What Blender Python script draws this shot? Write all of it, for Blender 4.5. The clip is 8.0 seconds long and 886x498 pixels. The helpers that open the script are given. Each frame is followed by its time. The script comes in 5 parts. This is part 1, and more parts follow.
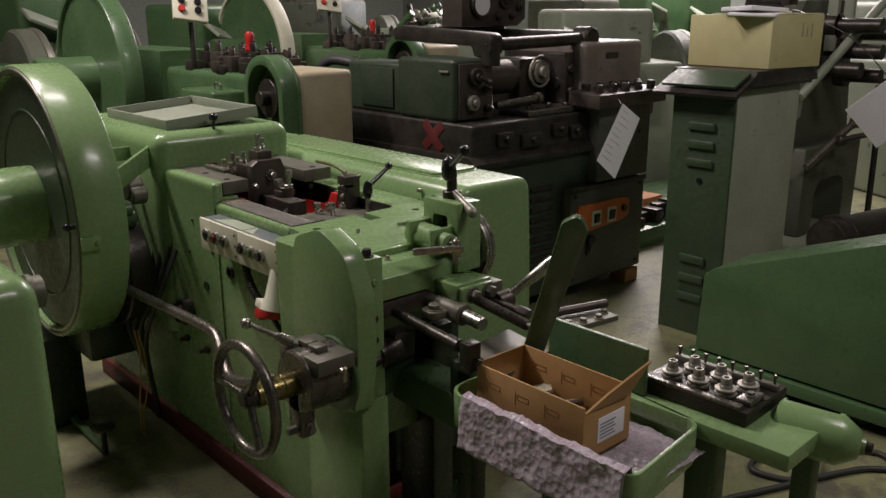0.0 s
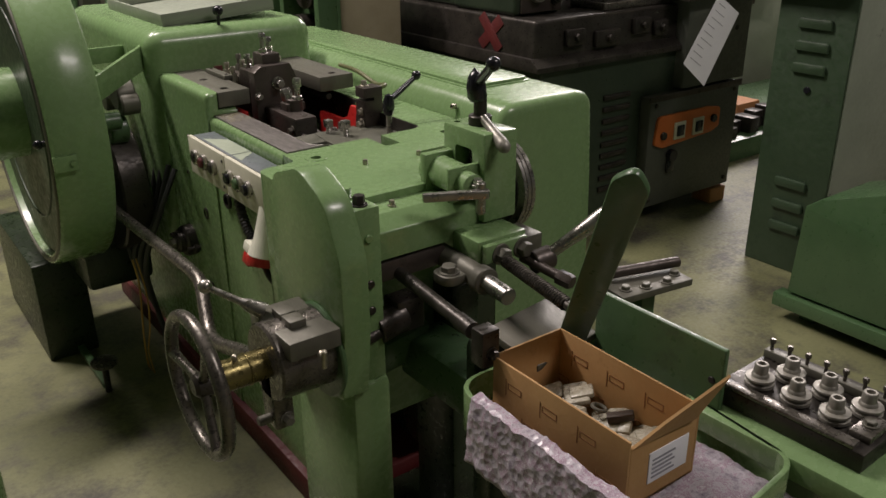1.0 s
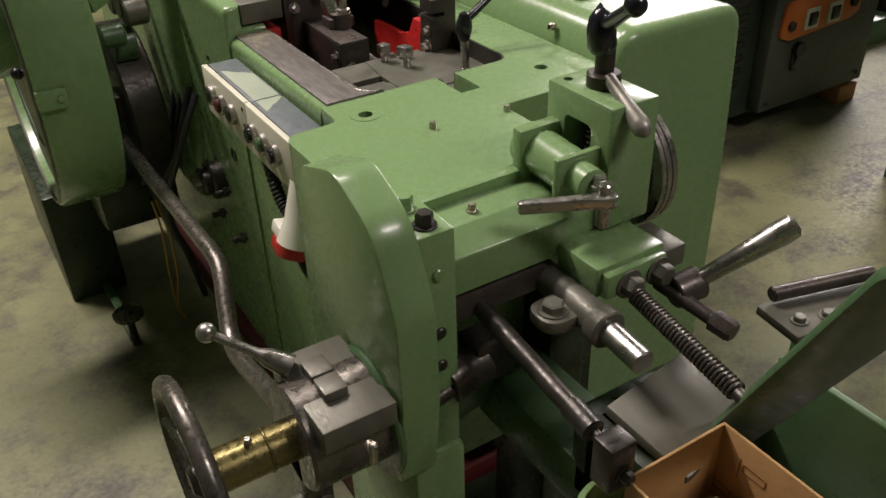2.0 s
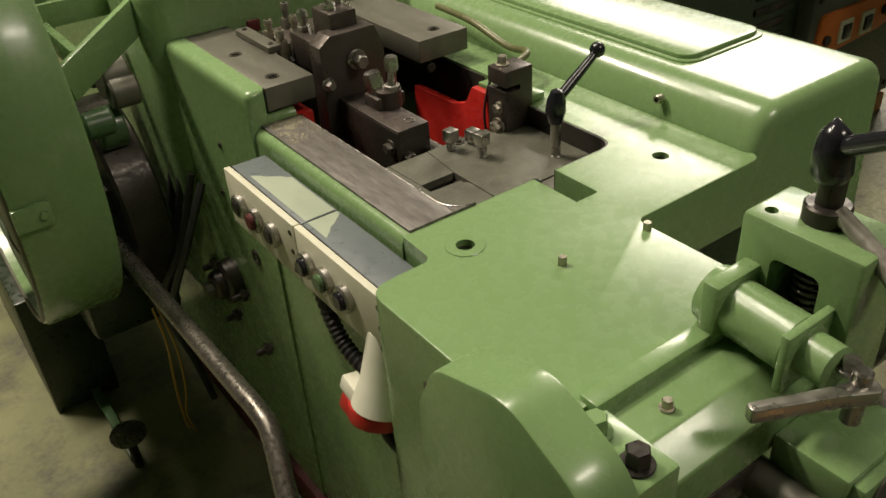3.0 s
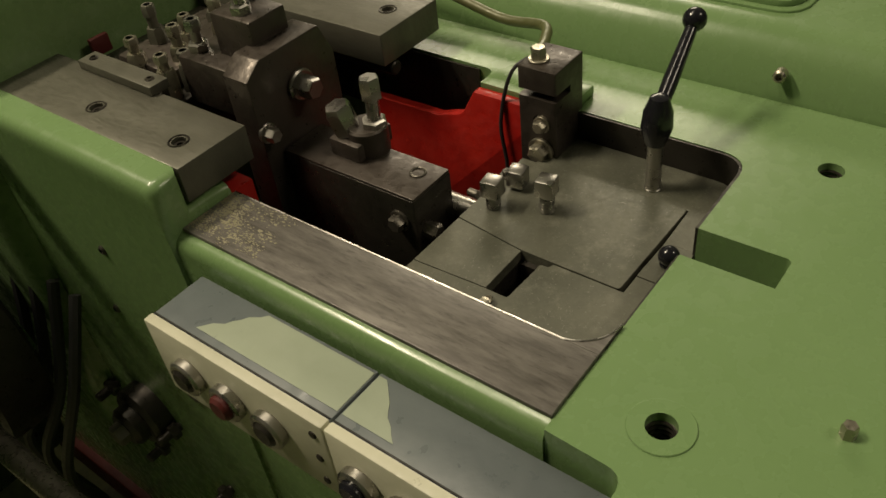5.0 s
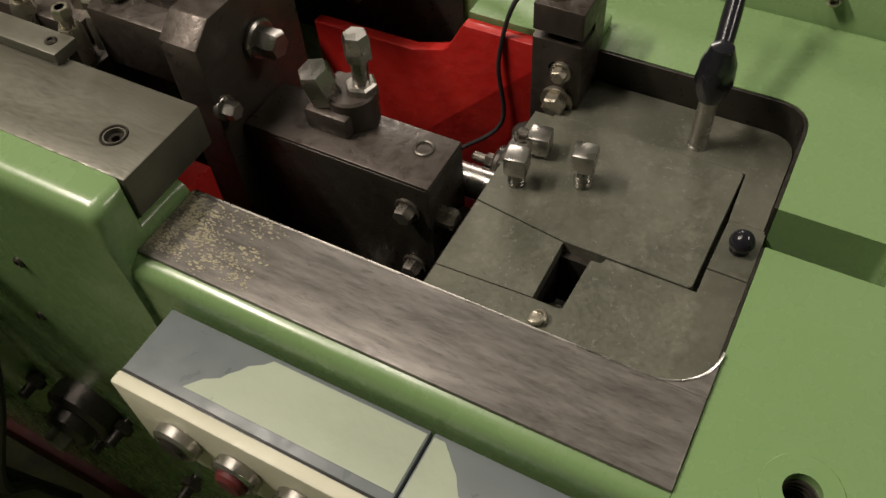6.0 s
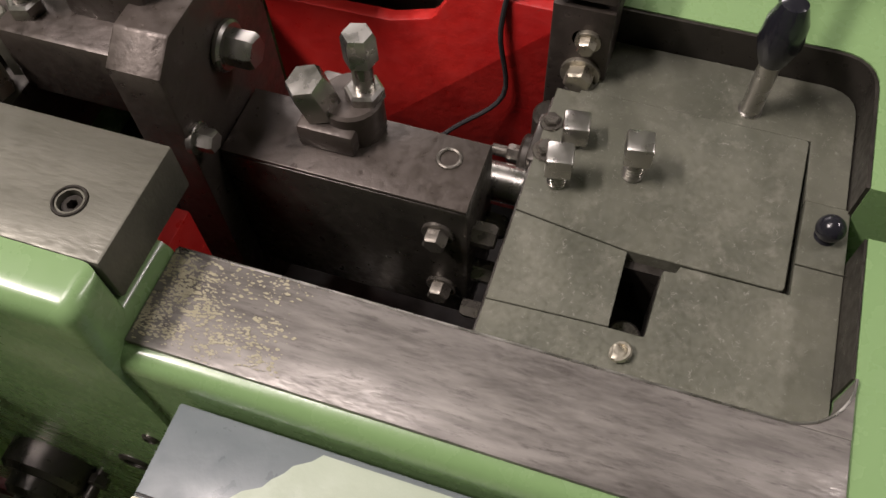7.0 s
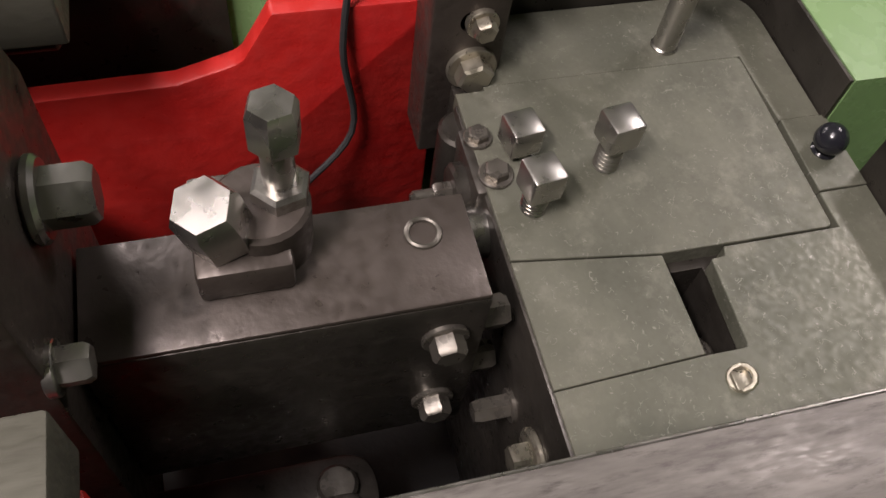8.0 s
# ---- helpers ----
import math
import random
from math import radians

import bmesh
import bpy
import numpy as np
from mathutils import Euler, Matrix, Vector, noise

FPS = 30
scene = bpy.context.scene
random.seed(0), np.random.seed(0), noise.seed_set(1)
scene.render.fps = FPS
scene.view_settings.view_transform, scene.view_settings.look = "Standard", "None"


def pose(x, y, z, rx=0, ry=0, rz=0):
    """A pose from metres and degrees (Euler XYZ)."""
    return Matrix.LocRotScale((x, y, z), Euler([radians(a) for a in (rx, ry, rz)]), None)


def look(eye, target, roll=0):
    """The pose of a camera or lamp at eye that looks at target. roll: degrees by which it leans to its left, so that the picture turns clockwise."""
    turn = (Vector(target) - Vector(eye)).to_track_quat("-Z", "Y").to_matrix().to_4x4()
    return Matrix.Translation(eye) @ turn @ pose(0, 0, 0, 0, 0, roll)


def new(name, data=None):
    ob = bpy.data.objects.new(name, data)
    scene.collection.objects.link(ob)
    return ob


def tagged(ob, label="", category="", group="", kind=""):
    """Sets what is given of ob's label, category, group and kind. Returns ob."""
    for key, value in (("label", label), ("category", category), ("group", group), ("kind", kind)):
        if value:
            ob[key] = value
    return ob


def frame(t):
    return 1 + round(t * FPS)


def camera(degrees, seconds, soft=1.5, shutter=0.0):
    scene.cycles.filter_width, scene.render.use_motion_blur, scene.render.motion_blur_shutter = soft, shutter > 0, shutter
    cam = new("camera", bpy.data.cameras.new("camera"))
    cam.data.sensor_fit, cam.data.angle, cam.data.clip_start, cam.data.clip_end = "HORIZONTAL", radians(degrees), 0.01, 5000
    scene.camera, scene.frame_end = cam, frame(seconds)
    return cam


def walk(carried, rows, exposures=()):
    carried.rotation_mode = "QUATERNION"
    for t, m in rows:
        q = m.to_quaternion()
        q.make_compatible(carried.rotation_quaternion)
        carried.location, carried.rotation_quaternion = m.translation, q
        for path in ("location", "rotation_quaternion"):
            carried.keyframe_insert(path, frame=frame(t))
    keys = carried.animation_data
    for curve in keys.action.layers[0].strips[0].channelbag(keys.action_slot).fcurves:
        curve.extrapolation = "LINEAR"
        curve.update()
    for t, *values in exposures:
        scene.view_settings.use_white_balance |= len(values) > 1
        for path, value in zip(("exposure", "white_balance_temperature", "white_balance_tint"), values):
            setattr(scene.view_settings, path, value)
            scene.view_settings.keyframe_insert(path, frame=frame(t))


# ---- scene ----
cam = camera(55.7, 8.0)
PATH = [
    (0, (-1.169, -1.786, 1.448), (0.119, -0.357, 0.899), -0.2),
    (0.5, (-0.926, -1.688, 1.439), (0.247, -0.228, 0.737), 0.2),
    (1, (-0.781, -1.517, 1.415), (0.302, -0.033, 0.625), -0.6),
    (1.2, (-0.73, -1.418, 1.414), (0.32, 0.055, 0.56), -0.6),
    (2.3, (-0.459, -0.952, 1.422), (0.378, 0.48, 0.305), -2.4),
    (2.5, (-0.443, -0.873, 1.423), (0.403, 0.558, 0.311), -2.4),
    (3, (-0.484, -0.659, 1.436), (0.461, 0.718, 0.335), -3.8),
    (3.5, (-0.469, -0.506, 1.412), (0.522, 0.806, 0.272), -5.0),
    (4, (-0.376, -0.357, 1.396), (0.625, 0.911, 0.216), -5.3),
    (4.5, (-0.336, -0.254, 1.389), (0.72, 0.915, 0.156), -6.1),
    (5, (-0.337, -0.131, 1.372), (0.787, 0.889, 0.07), -7.7),
    (5.2, (-0.336, -0.108, 1.376), (0.778, 0.908, 0.061), -8.6),
    (6.3, (-0.204, 0.162, 1.365), (0.775, 0.639, -0.312), -2.6),
    (6.5, (-0.186, 0.205, 1.349), (0.762, 0.615, -0.364), -2.7),
    (7, (-0.164, 0.213, 1.341), (0.791, 0.587, -0.376), -3.5),
    (7.5, (-0.116, 0.283, 1.307), (0.882, 0.396, -0.423), 2.1),
    (8, (-0.052, 0.397, 1.217), (0.952, -0.019, -0.462), 10.2),
]
walk(cam, [(t, look(eye, target, roll)) for t, eye, target, roll in PATH],
     [(0, 0.48, 6500, 24), (1, 0.67, 6500, 23), (2.5, 0.92, 6700, 20), (3.5, 0.56, 8000, 7), (4.5, 0.18, 8200, 9), (5.2, 0.0, 8100, 7), (6.3, 0.58, 6700, 20), (8, 1.0, 6400, 25)])

# ---- light and exposure ----
world = bpy.data.worlds.new("hall_air")
world.use_nodes = True
scene.world = world
world.node_tree.nodes["Background"].inputs[0].default_value = (0.75, 0.85, 0.8, 1)
world.node_tree.nodes["Background"].inputs[1].default_value = 0.12


def ceiling_light(x, y, z, sx, sy, watts, colour, turn=0, tilt=0):
    data = bpy.data.lights.new("ceiling_light", "AREA")
    data.shape, data.size, data.size_y, data.energy, data.color = "RECTANGLE", sx, sy, watts, colour
    ob = new("ceiling_light", data)
    ob.matrix_world = pose(x, y, z, tilt, 0, turn)
    return ob


ceiling_light(-1.05, 2.55, 4.5, 1.3, 0.35, 125, (1.0, 0.95, 0.84), 10)
ceiling_light(7.4, 4.4, 4.7, 2.2, 4.2, 420, (1.0, 0.96, 0.88))
# added fill from above to lift the top faces, no known fixture
ceiling_light(-0.1, 1.5, 4.6, 1.4, 0.4, 36, (1.0, 0.96, 0.88))
# added front fill for faces and floor, with no lamp known there
ceiling_light(1.7, -3.0, 4.5, 1.8, 0.5, 50, (1.0, 0.96, 0.88))


def window_light(eye, target, sx, sy, watts):
    data = bpy.data.lights.new("window_light", "AREA")
    data.shape, data.size, data.size_y, data.energy, data.color = "RECTANGLE", sx, sy, watts, (0.92, 0.97, 1.0)
    new("window_light", data).matrix_world = look(eye, target)


window_light((10.8, 5.2, 2.7), (0.5, 0.2, 0.9), 5.0, 2.4, 140)


# ---- materials ----
def nodes_of(name):
    m = bpy.data.materials.new(name)
    m.use_nodes = True
    nt = m.node_tree
    return m, nt, nt.nodes["Principled BSDF"]


def surface(name, base, second, rough=0.5, metal=0.0, scale=6.0, grain=90.0, bump=0.15, wear=None, wear_at=0.62, rough_var=0.15,
            stretch=(1, 1, 1), coat=0.0, dist=0.002, tint=0.0, wear_soft=0.05, scratch=None, scratch_scale=60.0):
    """Two tones mixed by a coarse noise, fine grain in the gloss and relief, and worn patches of a third colour."""
    m, nt, bsdf = nodes_of(name)
    n, l = nt.nodes, nt.links
    co = n.new("ShaderNodeTexCoord")
    mp = n.new("ShaderNodeMapping")
    mp.inputs["Scale"].default_value = stretch
    l.new(co.outputs["Object"], mp.inputs["Vector"])
    big = n.new("ShaderNodeTexNoise")
    big.inputs["Scale"].default_value, big.inputs["Detail"].default_value, big.inputs["Roughness"].default_value = scale, 6, 0.6
    fine = n.new("ShaderNodeTexNoise")
    fine.inputs["Scale"].default_value, fine.inputs["Detail"].default_value = grain, 4
    for t in (big, fine):
        l.new(mp.outputs["Vector"], t.inputs["Vector"])
    mix = n.new("ShaderNodeMix")
    mix.data_type = "RGBA"
    ramp = n.new("ShaderNodeMapRange")
    ramp.inputs["From Min"].default_value, ramp.inputs["From Max"].default_value = 0.35, 0.68
    l.new(big.outputs["Fac"], ramp.inputs["Value"])
    l.new(ramp.outputs["Result"], mix.inputs["Factor"])
    mix.inputs[6].default_value, mix.inputs[7].default_value = (*base, 1), (*second, 1)
    last = mix.outputs[2]
    if tint:
        info = n.new("ShaderNodeObjectInfo")
        hsv = n.new("ShaderNodeHueSaturation")
        r2 = n.new("ShaderNodeMapRange")
        r2.inputs["To Min"].default_value, r2.inputs["To Max"].default_value = 1 - tint, 1 + tint
        l.new(info.outputs["Random"], r2.inputs["Value"])
        l.new(r2.outputs["Result"], hsv.inputs["Value"])
        l.new(last, hsv.inputs["Color"])
        last = hsv.outputs["Color"]
    if wear:
        spot = n.new("ShaderNodeTexNoise")
        spot.inputs["Scale"].default_value, spot.inputs["Detail"].default_value, spot.inputs["Roughness"].default_value = scale * 2.3, 9, 0.72
        l.new(mp.outputs["Vector"], spot.inputs["Vector"])
        r3 = n.new("ShaderNodeMapRange")
        r3.inputs["From Min"].default_value, r3.inputs["From Max"].default_value = wear_at, wear_at + wear_soft
        l.new(spot.outputs["Fac"], r3.inputs["Value"])
        m2 = n.new("ShaderNodeMix")
        m2.data_type = "RGBA"
        l.new(r3.outputs["Result"], m2.inputs["Factor"])
        l.new(last, m2.inputs[6])
        m2.inputs[7].default_value = (*wear, 1)
        last = m2.outputs[2]
    if scratch:
        line = n.new("ShaderNodeTexNoise")
        line.inputs["Scale"].default_value, line.inputs["Detail"].default_value, line.inputs["Distortion"].default_value = scratch_scale, 1, 1.2
        gate = n.new("ShaderNodeTexNoise")
        gate.inputs["Scale"].default_value, gate.inputs["Detail"].default_value = scratch_scale * 1.7, 2
        l.new(co.outputs["Object"], line.inputs["Vector"])
        l.new(co.outputs["Object"], gate.inputs["Vector"])
        near = n.new("ShaderNodeMath")
        near.operation, near.inputs[1].default_value, near.inputs[2].default_value = "COMPARE", 0.5, 0.013
        l.new(line.outputs["Fac"], near.inputs[0])
        open_at = n.new("ShaderNodeMapRange")
        open_at.inputs["From Min"].default_value, open_at.inputs["From Max"].default_value = 0.54, 0.62
        l.new(gate.outputs["Fac"], open_at.inputs["Value"])
        both = n.new("ShaderNodeMath")
        both.operation = "MULTIPLY"
        l.new(near.outputs[0], both.inputs[0])
        l.new(open_at.outputs["Result"], both.inputs[1])
        m3 = n.new("ShaderNodeMix")
        m3.data_type = "RGBA"
        l.new(both.outputs[0], m3.inputs["Factor"])
        l.new(last, m3.inputs[6])
        m3.inputs[7].default_value = (*scratch, 1)
        last = m3.outputs[2]
    l.new(last, bsdf.inputs["Base Color"])
    rr = n.new("ShaderNodeMapRange")
    rr.inputs["To Min"].default_value, rr.inputs["To Max"].default_value = max(0.03, rough - rough_var), min(1, rough + rough_var)
    rr.inputs["From Min"].default_value, rr.inputs["From Max"].default_value = 0.3, 0.7
    l.new(fine.outputs["Fac"], rr.inputs["Value"])
    l.new(rr.outputs["Result"], bsdf.inputs["Roughness"])
    bsdf.inputs["Metallic"].default_value = metal
    bsdf.inputs["Coat Weight"].default_value = coat
    bsdf.inputs["Coat Roughness"].default_value = 0.12
    bp = n.new("ShaderNodeBump")
    bp.inputs["Strength"].default_value, bp.inputs["Distance"].default_value = bump, dist
    add = n.new("ShaderNodeMath")
    l.new(fine.outputs["Fac"], add.inputs[0])
    l.new(big.outputs["Fac"], add.inputs[1])
    l.new(add.outputs[0], bp.inputs["Height"])
    l.new(bp.outputs["Normal"], bsdf.inputs["Normal"])
    return m


def plain(name, col, rough=0.5, metal=0.0, var=0.25, bump=0.05):
    c2 = tuple(min(1, c * (1 + var)) for c in col)
    return surface(name, col, c2, rough, metal, 14, 160, bump, rough_var=0.08)


GREEN = surface("green_enamel", (0.172, 0.285, 0.118), (0.200, 0.318, 0.142), 0.27, 0, 1.6, 62, 0.10, rough_var=0.05, coat=0.2, dist=0.0014)
GREEN_DARK = surface("dark_green_enamel", (0.050, 0.108, 0.044), (0.074, 0.140, 0.060), 0.38, 0, 4, 50, 0.25, wear=(0.035, 0.05, 0.028), wear_at=0.58, wear_soft=0.2, coat=0.15)
GREEN_OLD = surface("old_grey_green_paint", (0.062, 0.072, 0.050), (0.098, 0.102, 0.078), 0.5, 0, 3, 60, 0.3, wear=(0.03, 0.03, 0.025), wear_at=0.58)
GREEN_GREY = surface("grey_green_paint", (0.24, 0.27, 0.21), (0.31, 0.34, 0.27), 0.5, 0, 3, 60, 0.25, wear=(0.10, 0.11, 0.085), wear_at=0.62)
STEEL = surface("ground_steel", (0.108, 0.105, 0.082), (0.160, 0.155, 0.125), 0.48, 0.35, 9, 220, 0.06, wear=(0.12, 0.11, 0.095), wear_at=0.60, wear_soft=0.2, stretch=(3, 0.5, 1))
STEEL_WORN = surface("worn_bedway_steel", (0.118, 0.108, 0.098), (0.215, 0.200, 0.182), 0.44, 0.35, 16, 120, 0.05, wear=(0.088, 0.078, 0.072), wear_at=0.53, wear_soft=0.16, stretch=(8, 1.3, 1), dist=0.0003)
DIE_STEEL = surface("flat_die_steel", (0.088, 0.090, 0.068), (0.138, 0.138, 0.106), 0.47, 0.25, 16, 300, 0.05, wear=(0.19, 0.185, 0.15), wear_at=0.52, wear_soft=0.22, dist=0.0004, scratch=(0.20, 0.197, 0.165), scratch_scale=150)
STEEL_DARK = surface("oily_dark_steel", (0.034, 0.030, 0.026), (0.066, 0.058, 0.049), 0.38, 0.55, 14, 120, 0.2, rough_var=0.15)
STEEL_BROWN = surface("browned_steel", (0.056, 0.045, 0.038), (0.090, 0.074, 0.064), 0.40, 0.45, 11, 140, 0.2, wear=(0.036, 0.030, 0.026), wear_at=0.58, wear_soft=0.15)
CHROME = surface("bright_steel", (0.36, 0.345, 0.32), (0.47, 0.45, 0.42), 0.30, 0.95, 12, 60, 0.04, rough_var=0.12, dist=0.0004, wear=(0.16, 0.14, 0.12), wear_at=0.60, wear_soft=0.15)
ZINC = surface("zinc_bolt", (0.34, 0.31, 0.25), (0.46, 0.43, 0.35), 0.36, 0.85, 20, 160, 0.1, wear=(0.12, 0.10, 0.08), wear_at=0.58, wear_soft=0.12)
OILY = surface("oily_grey_steel", (0.11, 0.10, 0.085), (0.17, 0.155, 0.135), 0.32, 0.7, 18, 130, 0.15, wear=(0.05, 0.045, 0.04), wear_at=0.56, wear_soft=0.15)
BEIGE = surface("beige_machine_paint", (0.34, 0.29, 0.19), (0.42, 0.36, 0.25), 0.5, 0, 6, 90, 0.2, wear=(0.22, 0.18, 0.11), wear_at=0.6, wear_soft=0.15)
BRASS = surface("oiled_brass", (0.17, 0.14, 0.055), (0.22, 0.185, 0.075), 0.34, 0.85, 10, 120, 0.1)
BRASS_OLD = surface("olive_oily_paint", (0.105, 0.115, 0.045), (0.15, 0.15, 0.07), 0.4, 0.1, 12, 90, 0.2)
RUST_PAINT = surface("rubbed_brown_grey_paint", (0.15, 0.125, 0.11), (0.22, 0.19, 0.17), 0.42, 0.1, 7, 90, 0.2, wear=(0.10, 0.055, 0.045), wear_at=0.56, wear_soft=0.15)
BLACK = plain("black_plastic", (0.012, 0.012, 0.016), 0.18)
# black puts the shade of cavities into colour; also roll face and lid seam
BLACK_MATT = surface("matt_black_and_cavity_shade", (0.012, 0.011, 0.010), (0.022, 0.020, 0.017), 0.55, 0.1, 8, 70, 0.3)
RUBBER = plain("black_rubber", (0.025, 0.025, 0.026), 0.55)
RED = surface("red_enamel", (0.42, 0.014, 0.012), (0.55, 0.030, 0.022), 0.42, 0, 9, 90, 0.35, wear=(0.24, 0.012, 0.010), wear_at=0.66)
# dull red, darkened further so the colour carries the plinth's shade
RED_DULL = surface("dull_red_and_plinth_shade", (0.075, 0.008, 0.008), (0.115, 0.014, 0.013), 0.6, 0, 9, 90, 0.3)
CREAM = surface("cream_enclosure", (0.55, 0.54, 0.42), (0.64, 0.63, 0.50), 0.5, 0, 12, 120, 0.1, wear=(0.28, 0.27, 0.18), wear_at=0.66)
SLATE = surface("slate_grey_paint_worn", (0.125, 0.145, 0.155), (0.155, 0.178, 0.185), 0.40, 0, 5, 90, 0.15, wear=(0.30, 0.33, 0.30), wear_at=0.66)
WHITE = plain("white_plastic", (0.72, 0.72, 0.60), 0.4, var=0.08)
PAPER = plain("white_paper", (0.78, 0.78, 0.82), 0.8, var=0.05)
INK = plain("grey_ink", (0.22, 0.22, 0.25), 0.8)
ORANGE = surface("orange_panel", (0.55, 0.13, 0.025), (0.62, 0.17, 0.04), 0.45, 0, 9, 90, 0.1, wear=(0.20, 0.07, 0.03), wear_at=0.66)
CARD = surface("brown_cardboard", (0.40, 0.225, 0.085), (0.47, 0.28, 0.11), 0.75, 0, 8, 160, 0.15, wear=(0.32, 0.17, 0.06), wear_at=0.6, wear_soft=0.12)
CARD_INK = plain("brown_print", (0.20, 0.085, 0.03), 0.8)
YELLOW_BOX = surface("cream_cardboard", (0.50, 0.46, 0.23), (0.58, 0.54, 0.30), 0.7, 0, 5, 80, 0.1, wear=(0.30, 0.27, 0.12), wear_at=0.64)
WOOD = surface("wood_block", (0.42, 0.17, 0.06), (0.50, 0.24, 0.10), 0.7, 0, 8, 60, 0.3, stretch=(1, 6, 1))
GREASE = plain("yellow_wire", (0.36, 0.20, 0.03), 0.5)
FLOOR = surface("stained_concrete", (0.135, 0.142, 0.066), (0.225, 0.228, 0.115), 0.55, 0, 1.9, 70, 0.3, wear=(0.082, 0.078, 0.056), wear_at=0.47, wear_soft=0.16, dist=0.003)
DEEP_GREEN = surface("pedestal_green_and_disc_shade", (0.030, 0.056, 0.028), (0.046, 0.076, 0.042), 0.45, 0, 3, 60, 0.25, wear=(0.022, 0.032, 0.02), wear_at=0.57, wear_soft=0.2)
OLD_GREEN = surface("old_dark_green_paint", (0.022, 0.036, 0.021), (0.036, 0.052, 0.032), 0.42, 0, 3.5, 60, 0.3, wear=(0.052, 0.044, 0.036), wear_at=0.62, wear_soft=0.06)
# near-black copy of the green: shade under and inside the machine as colour
SHADED_GREEN = surface("shaded_green_paint", (0.014, 0.024, 0.012), (0.026, 0.042, 0.02), 0.35, 0, 7, 60, 0.3, wear=(0.009, 0.010, 0.008), wear_at=0.52, wear_soft=0.2)
DOOR_GREY = surface("scuffed_grey_door_paint", (0.066, 0.072, 0.058), (0.095, 0.100, 0.082), 0.48, 0, 5, 70, 0.3, wear=(0.20, 0.20, 0.18), wear_at=0.66, wear_soft=0.04)
SATIN = surface("satin_grey_steel", (0.25, 0.24, 0.205), (0.34, 0.325, 0.285), 0.45, 0.55, 20, 150, 0.1, wear=(0.10, 0.09, 0.075), wear_at=0.58, wear_soft=0.12)
BAG = surface("cloudy_plastic_bag", (0.30, 0.28, 0.21), (0.42, 0.40, 0.32), 0.25, 0, 40, 160, 0.6, wear=(0.14, 0.12, 0.09), wear_at=0.55, wear_soft=0.1)
FLAKE = surface("old_flaked_paint", (0.27, 0.25, 0.16), (0.38, 0.35, 0.25), 0.7, 0, 20, 120, 0.2)
PALE = surface("pale_green_overspray", (0.33, 0.38, 0.29), (0.40, 0.45, 0.35), 0.45, 0, 7, 90, 0.2, wear=(0.24, 0.28, 0.24), wear_at=0.66)
# wall tone kept dark to hold down bounced light
WALL = plain("dark_plaster_wall", (0.16, 0.175, 0.155), 0.8)
# unseen ceiling, made pale so it reflects fill into the hall
CEILING = plain("pale_fill_ceiling", (0.50, 0.52, 0.48), 0.85)


def plastic_film():
    m, nt, bsdf = nodes_of("crumpled_plastic_film")
    n, l = nt.nodes, nt.links
    co = n.new("ShaderNodeTexCoord")
    vor = n.new("ShaderNodeTexVoronoi")
    vor.inputs["Scale"].default_value = 70
    noi = n.new("ShaderNodeTexNoise")
    noi.inputs["Scale"].default_value, noi.inputs["Detail"].default_value, noi.inputs["Roughness"].default_value = 55, 9, 0.78
    l.new(co.outputs["Object"], vor.inputs["Vector"])
    l.new(co.outputs["Object"], noi.inputs["Vector"])
    cr = n.new("ShaderNodeValToRGB")
    cr.color_ramp.elements[0].position, cr.color_ramp.elements[0].color = 0.33, (0.16, 0.12, 0.17, 1)
    # palest ramp tone paints white glints into the film's colour
    cr.color_ramp.elements[1].position, cr.color_ramp.elements[1].color = 0.68, (0.80, 0.77, 0.80, 1)
    for p, c in ((0.44, (0.40, 0.36, 0.41, 1)), (0.50, (0.52, 0.49, 0.53, 1)), (0.545, (0.30, 0.17, 0.25, 1)), (0.59, (0.50, 0.46, 0.50, 1))):
        e = cr.color_ramp.elements.new(p)
        e.color = c
    l.new(noi.outputs["Fac"], cr.inputs["Fac"])
    l.new(cr.outputs["Color"], bsdf.inputs["Base Color"])
    bsdf.inputs["Roughness"].default_value = 0.28
    bp = n.new("ShaderNodeBump")
    bp.inputs["Strength"].default_value, bp.inputs["Distance"].default_value = 0.8, 0.004
    l.new(vor.outputs["Distance"], bp.inputs["Height"])
    l.new(bp.outputs["Normal"], bsdf.inputs["Normal"])
    return m


FILM = plastic_film()


# ---- mesh helpers ----
def thing(name, at, label, category, group="", kind=""):
    ob = new(name)
    ob.location = at
    return tagged(ob, label, category, group, kind)


def solid(name, bm, material):
    bmesh.ops.recalc_face_normals(bm, faces=bm.faces)
    big = [f for f in bm.faces if len(f.verts) > 5]
    if big:
        bmesh.ops.triangulate(bm, faces=big, ngon_method="EAR_CLIP")
    for f in bm.faces:
        f.smooth = True
    for e in bm.edges:
        if len(e.link_faces) == 2 and e.calc_face_angle(0) > radians(38):
            e.smooth = False
    me = bpy.data.meshes.new(name)
    bm.to_mesh(me)
    bm.free()
    me.materials.append(material)
    return new(name, me)


def part(name, bm, material, parent, label=""):
    ob = solid(name, bm, material)
    ob.parent = parent
    if parent.type == "EMPTY":
        ob.matrix_parent_inverse = Matrix.Translation(parent.location).inverted()
    return tagged(ob, label)


def lone(name, bm, material, label, category, group="", kind=""):
    return tagged(solid(name, bm, material), label, category, group, kind)


